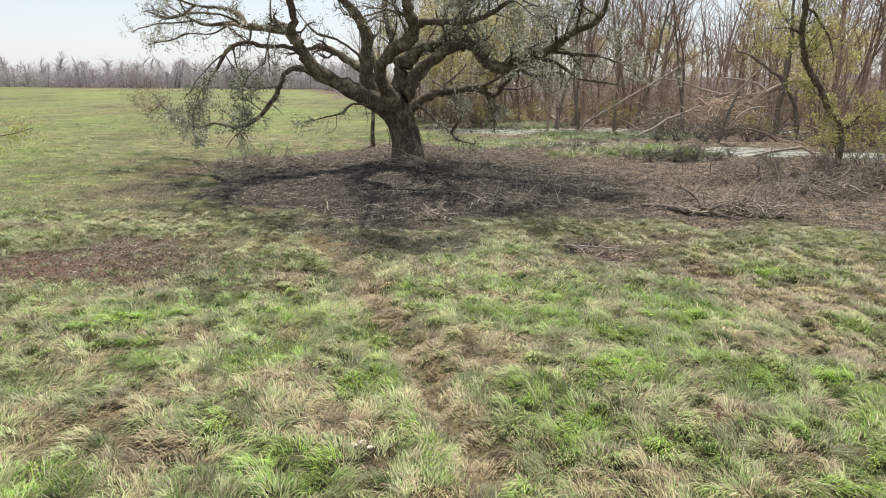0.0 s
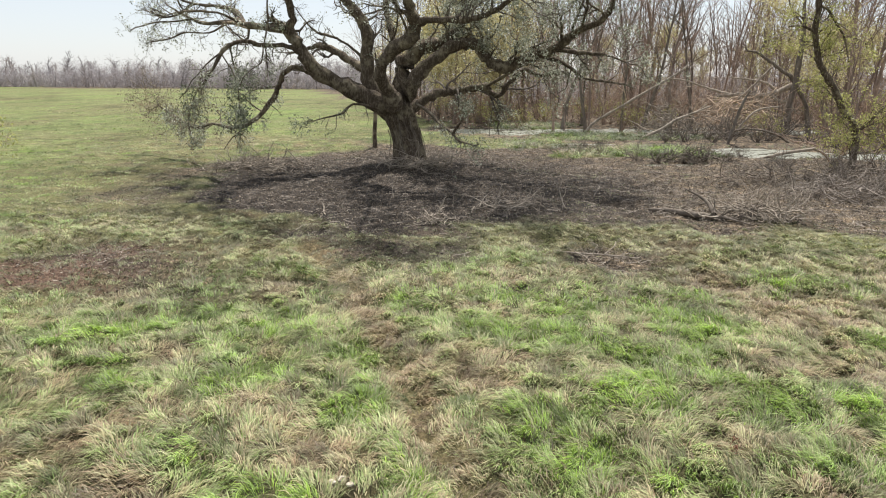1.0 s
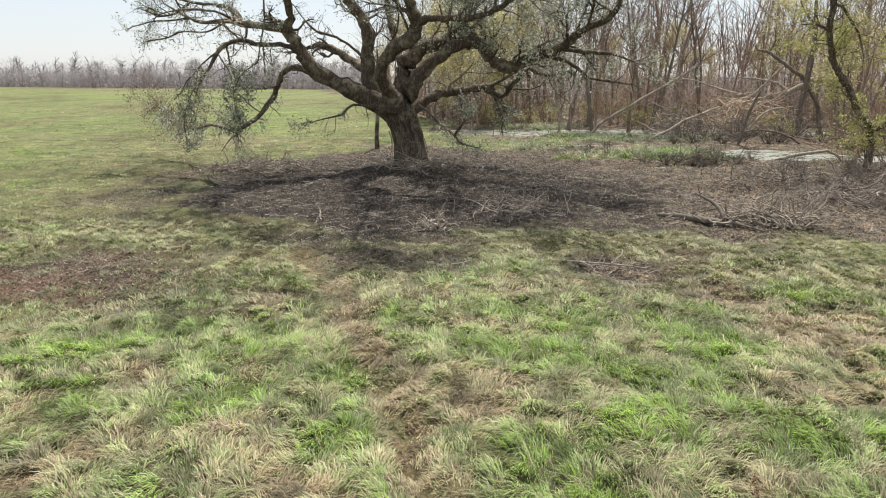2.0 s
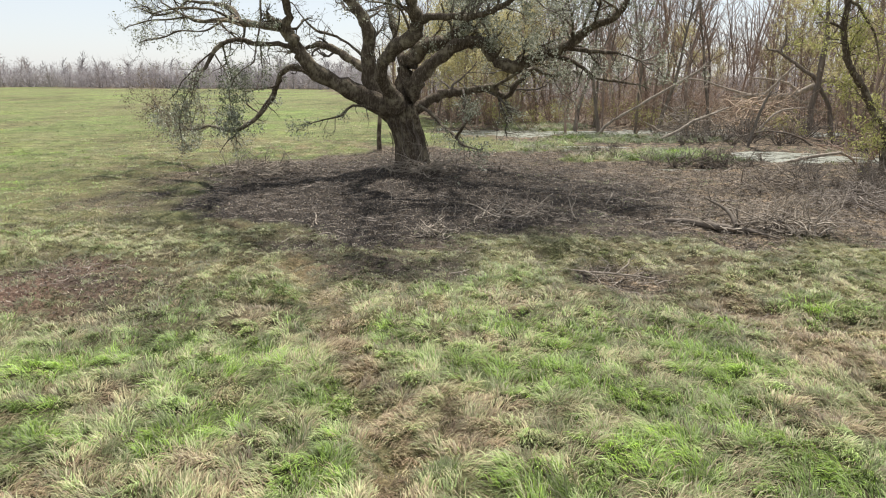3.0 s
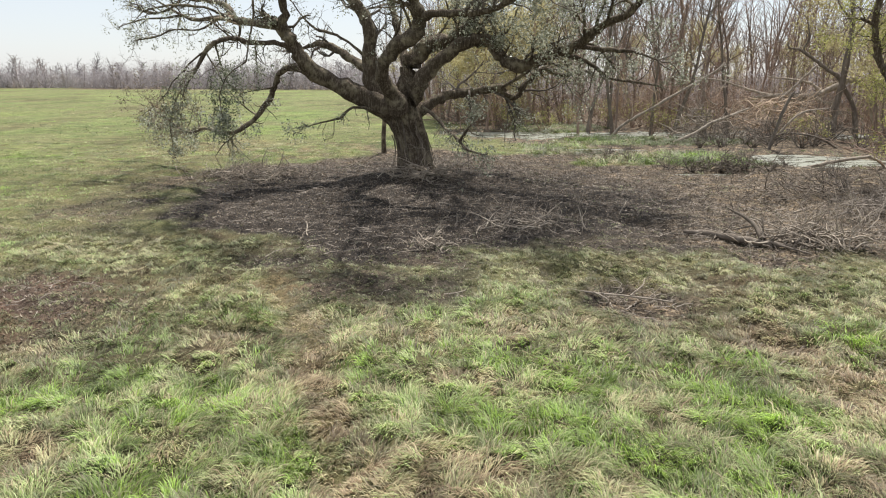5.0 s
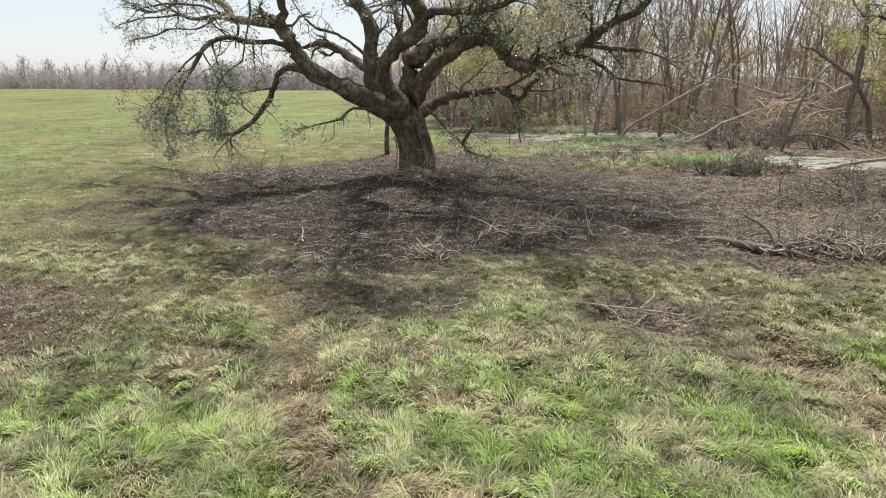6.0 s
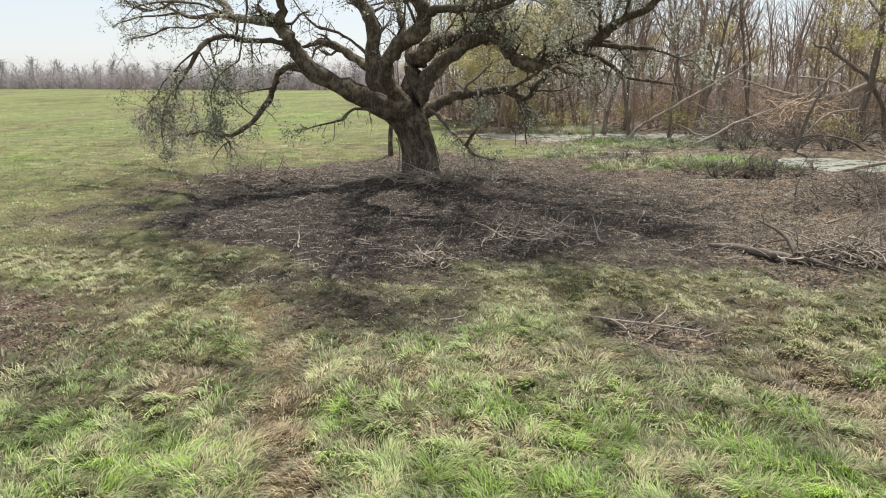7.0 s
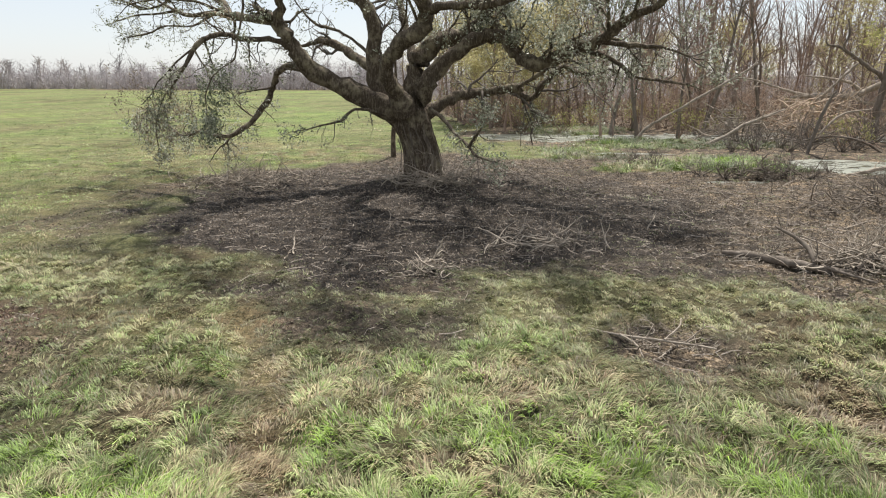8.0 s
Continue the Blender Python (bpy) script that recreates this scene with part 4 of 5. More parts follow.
leaves(geo, rng, anchors, 13, 0.12, 0.055)
tagged(under_oak(geo, "foliage", OAK_LEAF, "sparse small grey-green oak leaves"), kind="stuff")
geo = Geo()
leaves(geo, rng, dry_anchors, 6, 0.1, 0.06)
tagged(under_oak(geo, "foliage", DRY_LEAF, "withered brown leaves on a low bough"), kind="stuff")


geo = Geo()
leaves(geo, rng, dark_anchors, 12, 0.09, 0.05)
tagged(under_oak(geo, "foliage", DARK_LEAF, "dense dark evergreen clump on a hanging bough"), kind="stuff")


# ---- the bare wood beyond ----
def bare_tree(name, seed, tall, r, material, label, category, forks=13, twiggy=4, group="", leafing=None, lean=0.06, fine=0.011, wide=0.75, start=0.25):
    rng = np.random.default_rng(seed)
    ob = thing(name, label, category, group)
    geo = Geo()
    way = unit(np.array([rng.normal() * lean, rng.normal() * lean, 1]))
    pts = [np.array([0, 0, -0.3])]
    for _ in range(9):
        way = unit(way + rng.normal(size=3) * 0.07 + np.array([0, 0, 0.05]))
        pts.append(pts[-1] + way * tall / 9)
    pts = np.array(pts)
    radii = np.linspace(r, r * 0.16, 10)
    radii[0] *= 1.35
    geo.tube(pts, radii, 7)
    part("trunk", geo, material, ob)
    geo, tips = Geo(), []
    for i in range(forks):
        f = rng.uniform(start, 1.0) ** 0.8
        at = f * 8.99
        k = int(at)
        q = pts[k] + (pts[k + 1] - pts[k]) * (at - k)
        d = sprout(rng, unit(pts[k + 1] - pts[k]), wide)
        d[2] = abs(d[2]) + 0.15
        grow(geo, rng, q, unit(d), tall * rng.uniform(0.14, 0.32) * (1.25 - f * 0.5), max(radii[k] * 0.5, fine * 2), 2 if rng.uniform() < 0.55 else 1, tips, 0.2, 0.1, twiggy, 0.65, 0.5, 4, 4, 0.4)
    tagged(part("crown", geo, material, ob), kind="stuff")
    if leafing:
        geo = Geo()
        pick = [q for t in tips for q in (t[0], t[2]) if rng.uniform() < leafing[1]]
        leaves(geo, rng, pick, leafing[2], leafing[3], leafing[4])
        tagged(part("foliage", geo, leafing[0], ob, "fresh yellow-green spring leaves"), kind="stuff")
    return ob


def shrub(name, seed, tall, stems, material, label, category, group="", leafing=None, spread=0.5, kids=4, stout=0.03, wander=0.22):
    rng = np.random.default_rng(seed)
    ob = thing(name, label, category, group)
    geo, tips = Geo(), []
    for i in range(stems):
        a = rng.uniform(0, 6.283)
        d = unit(np.array([math.cos(a) * spread, math.sin(a) * spread, 1]) + rng.normal(size=3) * 0.25)
        p = np.array([math.cos(a), math.sin(a), 0]) * rng.uniform(0, 0.35) * tall * 0.5
        grow(geo, rng, p, d, tall * rng.uniform(0.55, 1.1), stout * rng.uniform(0.6, 1.3), 2, tips, wander, 0.03, kids, 0.7, 0.5, 4, 4, 0.4)
    tagged(part("growth", geo, material, ob), kind="stuff")
    if leafing:
        geo = Geo()
        leaves(geo, rng, [t[0] for t in tips if rng.uniform() < leafing[1]], leafing[2], leafing[3], leafing[4])
        tagged(part("foliage", geo, leafing[0], ob, "fresh yellow-green spring leaves"), kind="stuff")
    return ob


def edge_x(y):
    """Where the wood begins, to the right of this line, at depth y."""
    return np.interp(y, [33, 40, 48, 55, 60, 66, 90, 140, 215], [22, 25, 20, 13, 7, 0, -6, -20, -42])


def scatter(n, seed, y0, y1, deep, gap, keep=None):
    """Places in the wood, no two nearer than gap."""
    rng, got, tries = np.random.default_rng(seed), [], 0
    while len(got) < n and tries < n * 60:
        tries += 1
        y = y0 + (y1 - y0) * rng.uniform() ** 1.3
        x = edge_x(y) + deep * (0.25 + y / 80) * rng.uniform() ** 1.2
        if x > 0.72 * y + 10 or x < -0.72 * y:
            continue
        if keep and not keep(x, y):
            continue
        if all((x - a) ** 2 + (y - b) ** 2 > gap * gap for a, b, _, _ in got):
            got.append((x, y, rng.uniform(0, 360), rng.uniform(0.75, 1.2)))
    return got


def planted(protos, places, lean=3.0, seed=0):
    """Puts the prototypes and their copies at the places."""
    rng = np.random.default_rng(seed)
    for k, (x, y, turn, size) in enumerate(places):
        z = float(height_of(np.array([x]), np.array([y]))[0])
        m = pose(x, y, z, rng.normal() * lean, rng.normal() * lean, turn)
        p = protos[k % len(protos)]
        if k < len(protos):
            ob = p
            ob.matrix_basis = m
        else:
            ob = copy_thing(p, m)
        ob.scale = (size, size, size)


wood_label = "slender bare grey-brown swamp tree with fine twigs"
protos = [bare_tree("bare_tree", 100 + i, t, r, WOOD_BARK, wood_label, "tree", 14, 3, "bare trees of the wood", None, 0.08, 0.016) for i, (t, r) in enumerate([(15, 0.13), (17, 0.16), (13, 0.10), (18, 0.18), (14, 0.09), (16, 0.13), (12, 0.08), (19, 0.2), (11, 0.07), (15, 0.1)])]
dry_place = lambda x, y: float(pool_of(np.array([x]), np.array([y]))[0]) < -0.6 and not (x < 15 and y < 67) and not (14 < x < 0.5 * y + 2 and y < 61)
planted(protos, [(12.0, 58.3, 40, 0.9), (9.2, 59.5, 10, 0.7), (10.4, 61.0, 80, 0.6), (24.5, 42.0, 200, 0.6), (17.6, 62.0, 300, 0.8)] + scatter(330, 21, 50, 130, 62, 1.1, dry_place), 3.5, 1)

protos = [bare_tree("swamp_tree", 130 + i, t, r, DEAD_BARK, "stout dark-barked bare tree at the swamp's edge", "tree", 15, 3, "stout trees at the swamp's edge", None, 0.12, 0.02) for i, (t, r) in enumerate([(14, 0.17), (12, 0.14), (15, 0.2)])]
planted(protos, [(11.6, 57.6, 130, 0.9), (14.8, 58.4, 60, 1.0), (10.4, 62.3, 200, 0.9), (22.6, 63.4, 20, 1.0), (31.5, 48.5, 10, 1.0), (34.0, 52.5, 160, 1.0), (17.2, 61.5, 240, 1.1), (12.8, 65.5, 30, 1.0)], 5.0, 12)

protos = [bare_tree("leafing_tree", 140 + i, t, r, WOOD_BARK, "slim swamp tree just breaking into yellow-green leaf", "tree", 13, 4, "leafing trees of the wood", (OLIVE_LEAF, 0.85, 14, 0.4, 0.10)) for i, (t, r) in enumerate([(9, 0.1), (7, 0.08), (11, 0.12)])]
planted(protos, [(2.5, 66, 0, 0.9), (5.5, 67, 60, 0.8), (33.5, 60, 30, 0.8), (-2.5, 76, 140, 1.0), (32, 58, 10, 1.1), (8, 72, 200, 0.9), (0.0, 70, 20, 1.1), (1.5, 74, 90, 1.2), (4.0, 71, 50, 1.0), (-5.0, 90, 0, 1.2), (3.0, 80, 30, 1.3), (7.0, 78, 10, 1.2), (31, 55, 70, 0.9), (6.0, 74, 15, 1.1), (-1.0, 82, 40, 1.3), (2.0, 69, 70, 1.0), (-0.5, 64, 0, 0.8), (1.8, 63.5, 50, 0.9), (4.2, 66.5, 100, 1.0), (7.5, 70, 30, 1.1), (-2.0, 71, 80, 1.0), (9.5, 74, 0, 1.2), (5.0, 76, 140, 1.3), (0.5, 78, 10, 1.3)] + scatter(8, 23, 68, 110, 50, 5, lambda x, y: x > 16 or x < 6), 3.0, 2)

protos = [shrub("bare_shrub", 160 + i, t, n, m, "tangled leafless brown undergrowth shrub", "shrub", "undergrowth of the wood", None, sp, 3, 0.04, 0.36) for i, (t, n, sp, m) in enumerate([(3.4, 9, 0.9, SHRUB_BARK), (2.6, 8, 1.3, WOOD_BARK), (4.6, 8, 0.8, WOOD_BARK), (3.0, 9, 1.5, SHRUB_BARK), (3.8, 7, 1.1, TWIG_BARK), (2.2, 9, 1.8, DEAD_BARK)])]
planted(protos, scatter(260, 25, 45, 100, 46, 0.9, dry_place), 9.0, 3)

protos = [shrub("leafing_shrub", 180 + i, t, n, SHRUB_BARK, "low swamp shrub with sparse yellow-green leaves", "shrub", "leafing shrubs of the wood", (SPRING_LEAF, 0.6, 8, 0.18, 0.07)) for i, (t, n) in enumerate([(2.6, 7), (1.8, 7)])]
planted(protos, [(21.5, 35.0, 0, 1.0), (22.8, 33.5, 50, 1.1), (20.6, 36.5, 70, 0.8), (3.5, 63.5, 10, 1.0), (-30.0, 44, 10, 1.3), (23.3, 51.5, 30, 1.0), (26, 36.5, 60, 1.3), (6.5, 62.5, 40, 0.9)] + [(14.5, 57, 20, 0.9),  (9.5, 68, 0, 1.1), (12.5, 66, 40, 0.9), (5, 69, 0, 1.2)] + scatter(20, 27, 62, 95, 35, 2.0, dry_place), 5.0, 4)

# a brown bush standing alone in the pasture
bush = shrub("dry_bush", 190, 3.4, 12, SHRUB_BARK, "lone brown bush with withered leaves out in the pasture", "shrub", "", (DRY_LEAF, 0.6, 5, 0.2, 0.1), 0.55, 4)
bush.matrix_basis = pose(-38.3, 88.2, 0)

# woods deep behind and the far line round the pasture, haze put into their bark colour
protos = [bare_tree("far_tree", 200 + i, t, r, FAR_HAZED_BARK, "distant bare tree in the line beyond the pasture, greyed as by haze", "tree", 20, 3, "far line of woods", None, 0.1, 0.035, 1.05, 0.2) for i, (t, r) in enumerate([(8.6, 0.2), (7.4, 0.17), (9.4, 0.24), (8.0, 0.19), (6.6, 0.16)])]
rng = np.random.default_rng(31)
places = []
for k in range(290):
    x = -270 + 250 * rng.uniform()
    y = np.interp(x, [-270, -157, -40, -20], [250, 250, 226, 160]) + 42 * rng.uniform() ** 1.3
    places.append((x, y, rng.uniform(0, 360), rng.uniform(0.6, 1.25) * (1.25 if rng.uniform() < 0.05 else 1)))
planted(protos, places, 3.0, 5)
protos = [bare_tree("deep_wood_tree", 210 + i, t, r, FAR_HAZED_BARK, "bare tree standing deep in the wood, greyed as by haze", "tree", 12, 3, "trees deep in the wood", None, 0.08, 0.04) for i, (t, r) in enumerate([(11, 0.17), (13, 0.2), (9, 0.14)])]
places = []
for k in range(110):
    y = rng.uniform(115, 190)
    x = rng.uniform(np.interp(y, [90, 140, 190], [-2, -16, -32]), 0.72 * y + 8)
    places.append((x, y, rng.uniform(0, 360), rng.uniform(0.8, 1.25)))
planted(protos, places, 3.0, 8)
protos = [shrub("far_shrub", 220 + i, t, n, FAR_HAZED_BARK, "distant leafless brush at the pasture's far edge, greyed as by haze", "shrub", "far brush", None, 0.6, 2, 0.09) for i, (t, n) in enumerate([(4.5, 9), (3.4, 8)])]
places = []
for k in range(70):
    x = -270 + 250 * rng.uniform()
    places.append((x, np.interp(x, [-270, -157, -40, -20], [248, 248, 222, 158]) + rng.uniform(0, 26), rng.uniform(0, 360), rng.uniform(0.8, 1.4)))
for k in range(50):
    y = rng.uniform(95, 150)
    x = rng.uniform(np.interp(y, [90, 140, 190], [-4, -18, -34]), 0.72 * y + 8)
    places.append((x, y, rng.uniform(0, 360), rng.uniform(0.9, 1.4)))
planted(protos, places, 4.0, 6)

# a slim stem standing close behind the oak
geo = Geo()
line = smooth_line([(-4.65, 44.5, -0.2, 0.17), (-4.68, 44.5, 0.9, 0.14), (-4.6, 44.5, 2.0, 0.13), (-4.55, 44.4, 3.2, 0.11), (-4.4, 44.2, 4.6, 0.08), (-4.5, 44.0, 6.2, 0.03)], 4)
geo.tube(line[:, :3], line[:, 3], 8)
slim, tips = part("slender_tree", geo, OAK_BARK), []
tagged(slim, "slim dark tree stem standing close behind the oak", "tree")
geo, rng = Geo(), np.random.default_rng(77)
for i in range(9, 20):
    grow(geo, rng, line[i, :3], sprout(rng, np.array([0, 0, 1.0]), 0.8), rng.uniform(0.7, 1.5), 0.02, 1, tips, 0.25, 0.05, 4, 0.7, 0.5, 4, 4)
tagged(part("crown", geo, OAK_BARK, slim), kind="stuff")


# fine twigs past counting that fill the wood and the far line
def twig_haze(name, label, seed, n, where, high, long, wide, material, upright):
    rng = np.random.default_rng(seed)
    x, y = where(rng, n)
    top = high[0] + (high[1] - high[0]) * np.clip(0.75 + 0.55 * F4(x, y, 9.0, 3), 0.2, 1.25)
    z = np.maximum(height_of(x, y), -0.1) + high[0] + (top - high[0]) * rng.uniform(size=n) ** 1.1
    p = np.stack([x, y, z], -1)
    d = rng.normal(size=(n, 3)) + np.array([0, 0, upright]) * np.sign(rng.uniform(-0.15, 1, n))[:, None]
    d /= np.linalg.norm(d, axis=1)[:, None]
    side = np.cross(d, rng.normal(size=(n, 3)))
    side /= np.linalg.norm(side, axis=1)[:, None]
    ln, wd = long * rng.uniform(0.5, 1.4, (n, 1)), wide * rng.uniform(0.5, 1.3, (n, 1))
    bend = p + d * ln * 0.5 + side[:, [1, 2, 0]] * ln * 0.08
    tip = p + d * ln
    tip[:, 2] = np.maximum(tip[:, 2], 0.05)
    co = np.stack([p - side * wd, p + side * wd, bend + side * wd * 0.7, bend - side * wd * 0.7, tip], 1).reshape(-1, 3)
    k = np.arange(n)[:, None] * 5
    geo = Geo()
    geo.add(co, k + np.array([0, 1, 2, 3]), k + np.array([3, 2, 4]))
    return tagged(part(name, geo, material), label, "brush", kind="stuff")


def far_line(rng, n):
    x = rng.uniform(-275, -18, n)
    return x, np.interp(x, [-270, -157, -40, -20], [250, 250, 226, 160]) + 22 * rng.uniform(size=n)


def deep_wood(rng, n):
    y = rng.uniform(100, 180, n)
    lo = np.interp(y, [90, 140, 190], [-4, -18, -34])
    return lo + (0.72 * y + 10 - lo) * rng.uniform(size=n), y


def near_wood(rng, n):
    y = 52 + 50 * rng.uniform(size=n) ** 1.4
    lo = edge_x(y) + 1.0
    x = lo + (0.72 * y + 6 - lo) * rng.uniform(size=n)
    away = (F2(x, y, 4.0, 2) < -0.2) | ((x < 15) & (y < 67))
    y = np.where((x < 0.5 * y + 2) & (y < 62), y + 14, y)
    return np.where(away, x + 9, x), y


# the far and deep twigs wear the pale grey that stands for haze
twig_haze("far_thicket", "leafless thicket under the far line of trees, greyed as by haze", 701, 26000, far_line, (0, 6.0), 2.4, 0.09, FAR_HAZED_TWIG, 1.4)
twig_haze("far_twigs", "fine twigs of the far line of trees, greyed as by haze", 702, 24000, far_line, (2.5, 9.6), 1.5, 0.045, FAR_HAZED_TWIG, 0.2)
twig_haze("deep_thicket", "leafless thicket deep in the wood, greyed as by haze", 703, 13000, deep_wood, (0, 5.5), 2.4, 0.06, FAR_HAZED_TWIG, 1.4)
twig_haze("wood_thicket", "fine brown twigs filling the wood's undergrowth", 704, 15000, near_wood, (0, 4.5), 1.3, 0.02, HAZE_TWIG, 0.3)
twig_haze("wood_twigs", "fine brown twigs among the bare trunks", 705, 2500, near_wood, (4.0, 8.0), 1.5, 0.016, HAZE_TWIG, 0.6)


# ---- trees by name: the bent tree, the fallen ones ----
def stem_tree(name, lines, material, label, category, seed, twig=0.5, leafing=None, sub="branch", level=2, drop=0.0, reach=(0.6, 2.0)):
    """A tree or fallen branch from spines (x, y, z, radius); the first is its trunk."""
    rng = np.random.default_rng(seed)
    base = np.array(lines[0][0][:3])
    ob = thing(name, label, category, at=tuple(base))
    tips, fine = [], Geo()
    for k, ctrl in enumerate(lines):
        line = smooth_line(ctrl, 5)
        geo = Geo()
        pts = line[:, :3] - base + rng.normal(size=(len(line), 3)) * line[:, 3:4] * 0.15
        geo.tube(pts, line[:, 3] * (1 + 0.08 * rng.normal(size=len(line))), 8 if k == 0 else 6)
        part("trunk" if k == 0 else sub, geo, material, ob)
        for i in range(1, len(pts) - 1):
            if rng.uniform() < twig:
                w = unit(pts[i + 1] - pts[i])
                d = sprout(rng, w, 0.9) + np.array([0, 0, drop])
                grow(fine, rng, pts[i], unit(d), rng.uniform(*reach), min(line[i, 3] * 0.4, 0.03), level, tips, 0.25, 0.02, 4, 0.7, 0.5, 4, 4)
    if fine.count:
        tagged(part("branchwork", fine, material, ob), kind="stuff")
    if leafing:
        geo = Geo()
        leaves(geo, rng, [t[0] for t in tips if rng.uniform() < leafing[1]], leafing[2], leafing[3], leafing[4])
        tagged(part("foliage", geo, leafing[0], ob, "fresh yellow-green spring leaves"), kind="stuff")
    return ob


stem_tree("bent_tree", [
    [(20.36, 34.5, -0.2, 0.2), (20.37, 34.5, 0.68, 0.18), (20.41, 34.5, 1.55, 0.17), (20.07, 34.5, 2.46, 0.165), (19.56, 34.5, 2.97, 0.16), (18.88, 34.5, 4.11, 0.15), (18.26, 34.5, 4.9, 0.145), (17.94, 34.5, 5.58, 0.14), (17.69, 34.5, 6.54, 0.135), (17.64, 34.5, 7.93, 0.13), (17.57, 34.5, 9.76, 0.09), (17.9, 34.6, 12.0, 0.04)],
    [(20.29, 34.5, 1.98, 0.08), (20.77, 34.45, 2.24, 0.075), (21.21, 34.4, 2.89, 0.065), (21.66, 34.4, 3.25, 0.03)],
    [(17.65, 34.5, 6.65, 0.07), (16.95, 34.4, 6.91, 0.055), (16.28, 34.3, 6.88, 0.03)],
    [(17.65, 34.5, 7.83, 0.08), (18.07, 34.4, 7.65, 0.07), (18.5, 34.3, 7.0, 0.06), (18.98, 34.3, 6.36, 0.05), (19.34, 34.3, 5.26, 0.02)],
], OAK_BARK, "crooked leaning swamp tree hung with yellow-green young leaves", "tree", 41, 0.6, (SPRING_LEAF, 0.5, 20, 0.13, 0.055), "branch", 2, 0.0, (0.6, 1.6))

stem_tree("fallen_tree", [
    [(33.15, 60.0, -0.2, 0.36), (32.06, 60.0, 3.3, 0.3), (30.72, 60.0, 4.34, 0.26), (29.52, 60.0, 3.86, 0.24), (28.29, 60.0, 3.24, 0.24), (27.12, 60.0, 2.91, 0.25), (25.88, 60.0, 3.08, 0.22), (24.66, 60.0, 3.03, 0.17), (23.24, 60.0, 2.95, 0.1)],
    [(27.75, 59.8, 2.96, 0.16), (28.34, 59.5, 2.56, 0.13), (29.05, 59.2, 2.37, 0.09), (29.6, 59.0, 1.6, 0.06)],
    [(24.66, 59.6, 2.5, 0.1), (25.24, 59.0, 3.27, 0.11), (26.24, 59.0, 4.35, 0.11), (27.23, 59.0, 5.38, 0.1)],
    [(28.3, 60.0, 3.3, 0.16), (27.4, 60.2, 4.0, 0.12), (26.0, 60.4, 4.3, 0.09), (24.2, 60.5, 4.5, 0.05)],
    [(25.9, 60.0, 3.0, 0.13), (24.9, 59.6, 2.2, 0.11), (23.6, 59.2, 1.9, 0.08), (22.0, 59.0, 0.9, 0.05)],
    [(24.66, 60.0, 3.0, 0.12), (22.6, 60.0, 3.5, 0.1), (20.4, 60.0, 4.2, 0.07), (18.8, 60.0, 4.4, 0.04)],
    [(27.0, 60.0, 2.8, 0.12), (26.4, 59.4, 1.6, 0.09), (25.6, 58.8, 0.2, 0.06)],
], DEAD_WOOD, "storm-broken fallen tree propped on its splintered branches", "fallen tree", 43, 0.8, None, "branch", 2, -0.25)
stem_tree("arched_tree", [
    [(30.34, 58.0, -0.2, 0.2), (29.91, 58.0, 2.1, 0.18), (28.55, 58.0, 4.31, 0.16), (27.61, 58.0, 4.97, 0.145), (26.79, 58.0, 5.56, 0.13), (25.35, 58.0, 6.45, 0.1), (24.48, 58.0, 6.65, 0.07), (24.34, 58.0, 7.07, 0.04)],
    [(26.31, 58.0, 5.91, 0.08), (25.58, 58.0, 6.45, 0.08), (25.87, 58.0, 7.37, 0.07), (25.65, 58.0, 8.35, 0.04)],
], DEAD_BARK, "dark arched tree bowed over the storm-felled timber", "tree", 44, 0.35, None, "branch", 1)
stem_tree("leaning_tree", [
    [(28.18, 57.5, -0.2, 0.3), (28.28, 57.5, 2.1, 0.25), (28.59, 57.5, 5.5, 0.22), (28.63, 57.5, 8.0, 0.18), (28.41, 57.5, 10.6, 0.12), (28.5, 57.5, 13.5, 0.05)],
    [(28.6, 57.5, 7.0, 0.1), (29.6, 57.4, 8.6, 0.08), (30.2, 57.3, 10.8, 0.04)],
    [(28.5, 57.5, 8.6, 0.09), (27.5, 57.6, 9.8, 0.07), (26.9, 57.7, 11.6, 0.03)],
], DEAD_BARK, "stout dark-barked bare tree behind the swamp pool", "tree", 45, 0.5, None, "limb", 2)
for k, (lines, mat) in enumerate([
    ([(11.2, 57.0, -0.3, 0.11), (12.03, 57.0, 0.75, 0.1), (13.19, 57.0, 1.51, 0.11), (15.75, 57.0, 3.05, 0.1), (18.83, 57.0, 4.91, 0.08), (19.47, 57.0, 5.55, 0.05)], DEAD_WOOD),
    ([(14.2, 52.0, -0.3, 0.11), (15.02, 52.0, 0.14, 0.11), (16.19, 52.0, 0.72, 0.11), (17.26, 52.0, 1.41, 0.1), (18.27, 52.0, 1.81, 0.08), (19.65, 52.0, 2.42, 0.05)], DEAD_WOOD),
    ([(19.35, 47.5, -0.3, 0.11), (19.71, 47.5, 1.35, 0.1), (20.16, 47.5, 2.8, 0.085), (20.56, 47.5, 3.66, 0.05)], TWIG_BARK),
    ([(20.2, 50.0, -0.3, 0.07), (21.2, 50.0, 1.1, 0.07), (22.4, 50.2, 2.2, 0.06), (24.2, 50.4, 2.5, 0.03)], DEAD_WOOD),
    ([(24.8, 49.0, -0.3, 0.08), (23.4, 49.2, 0.6, 0.08), (21.6, 49.6, 0.9, 0.06), (19.6, 49.8, 0.5, 0.04)], DEAD_BARK),
]):
    stem_tree("leaning_pole", [lines], mat, "thin dead trunk leaning through the brush", "dead tree", 60 + k, 0.5, None, "stub", 1)

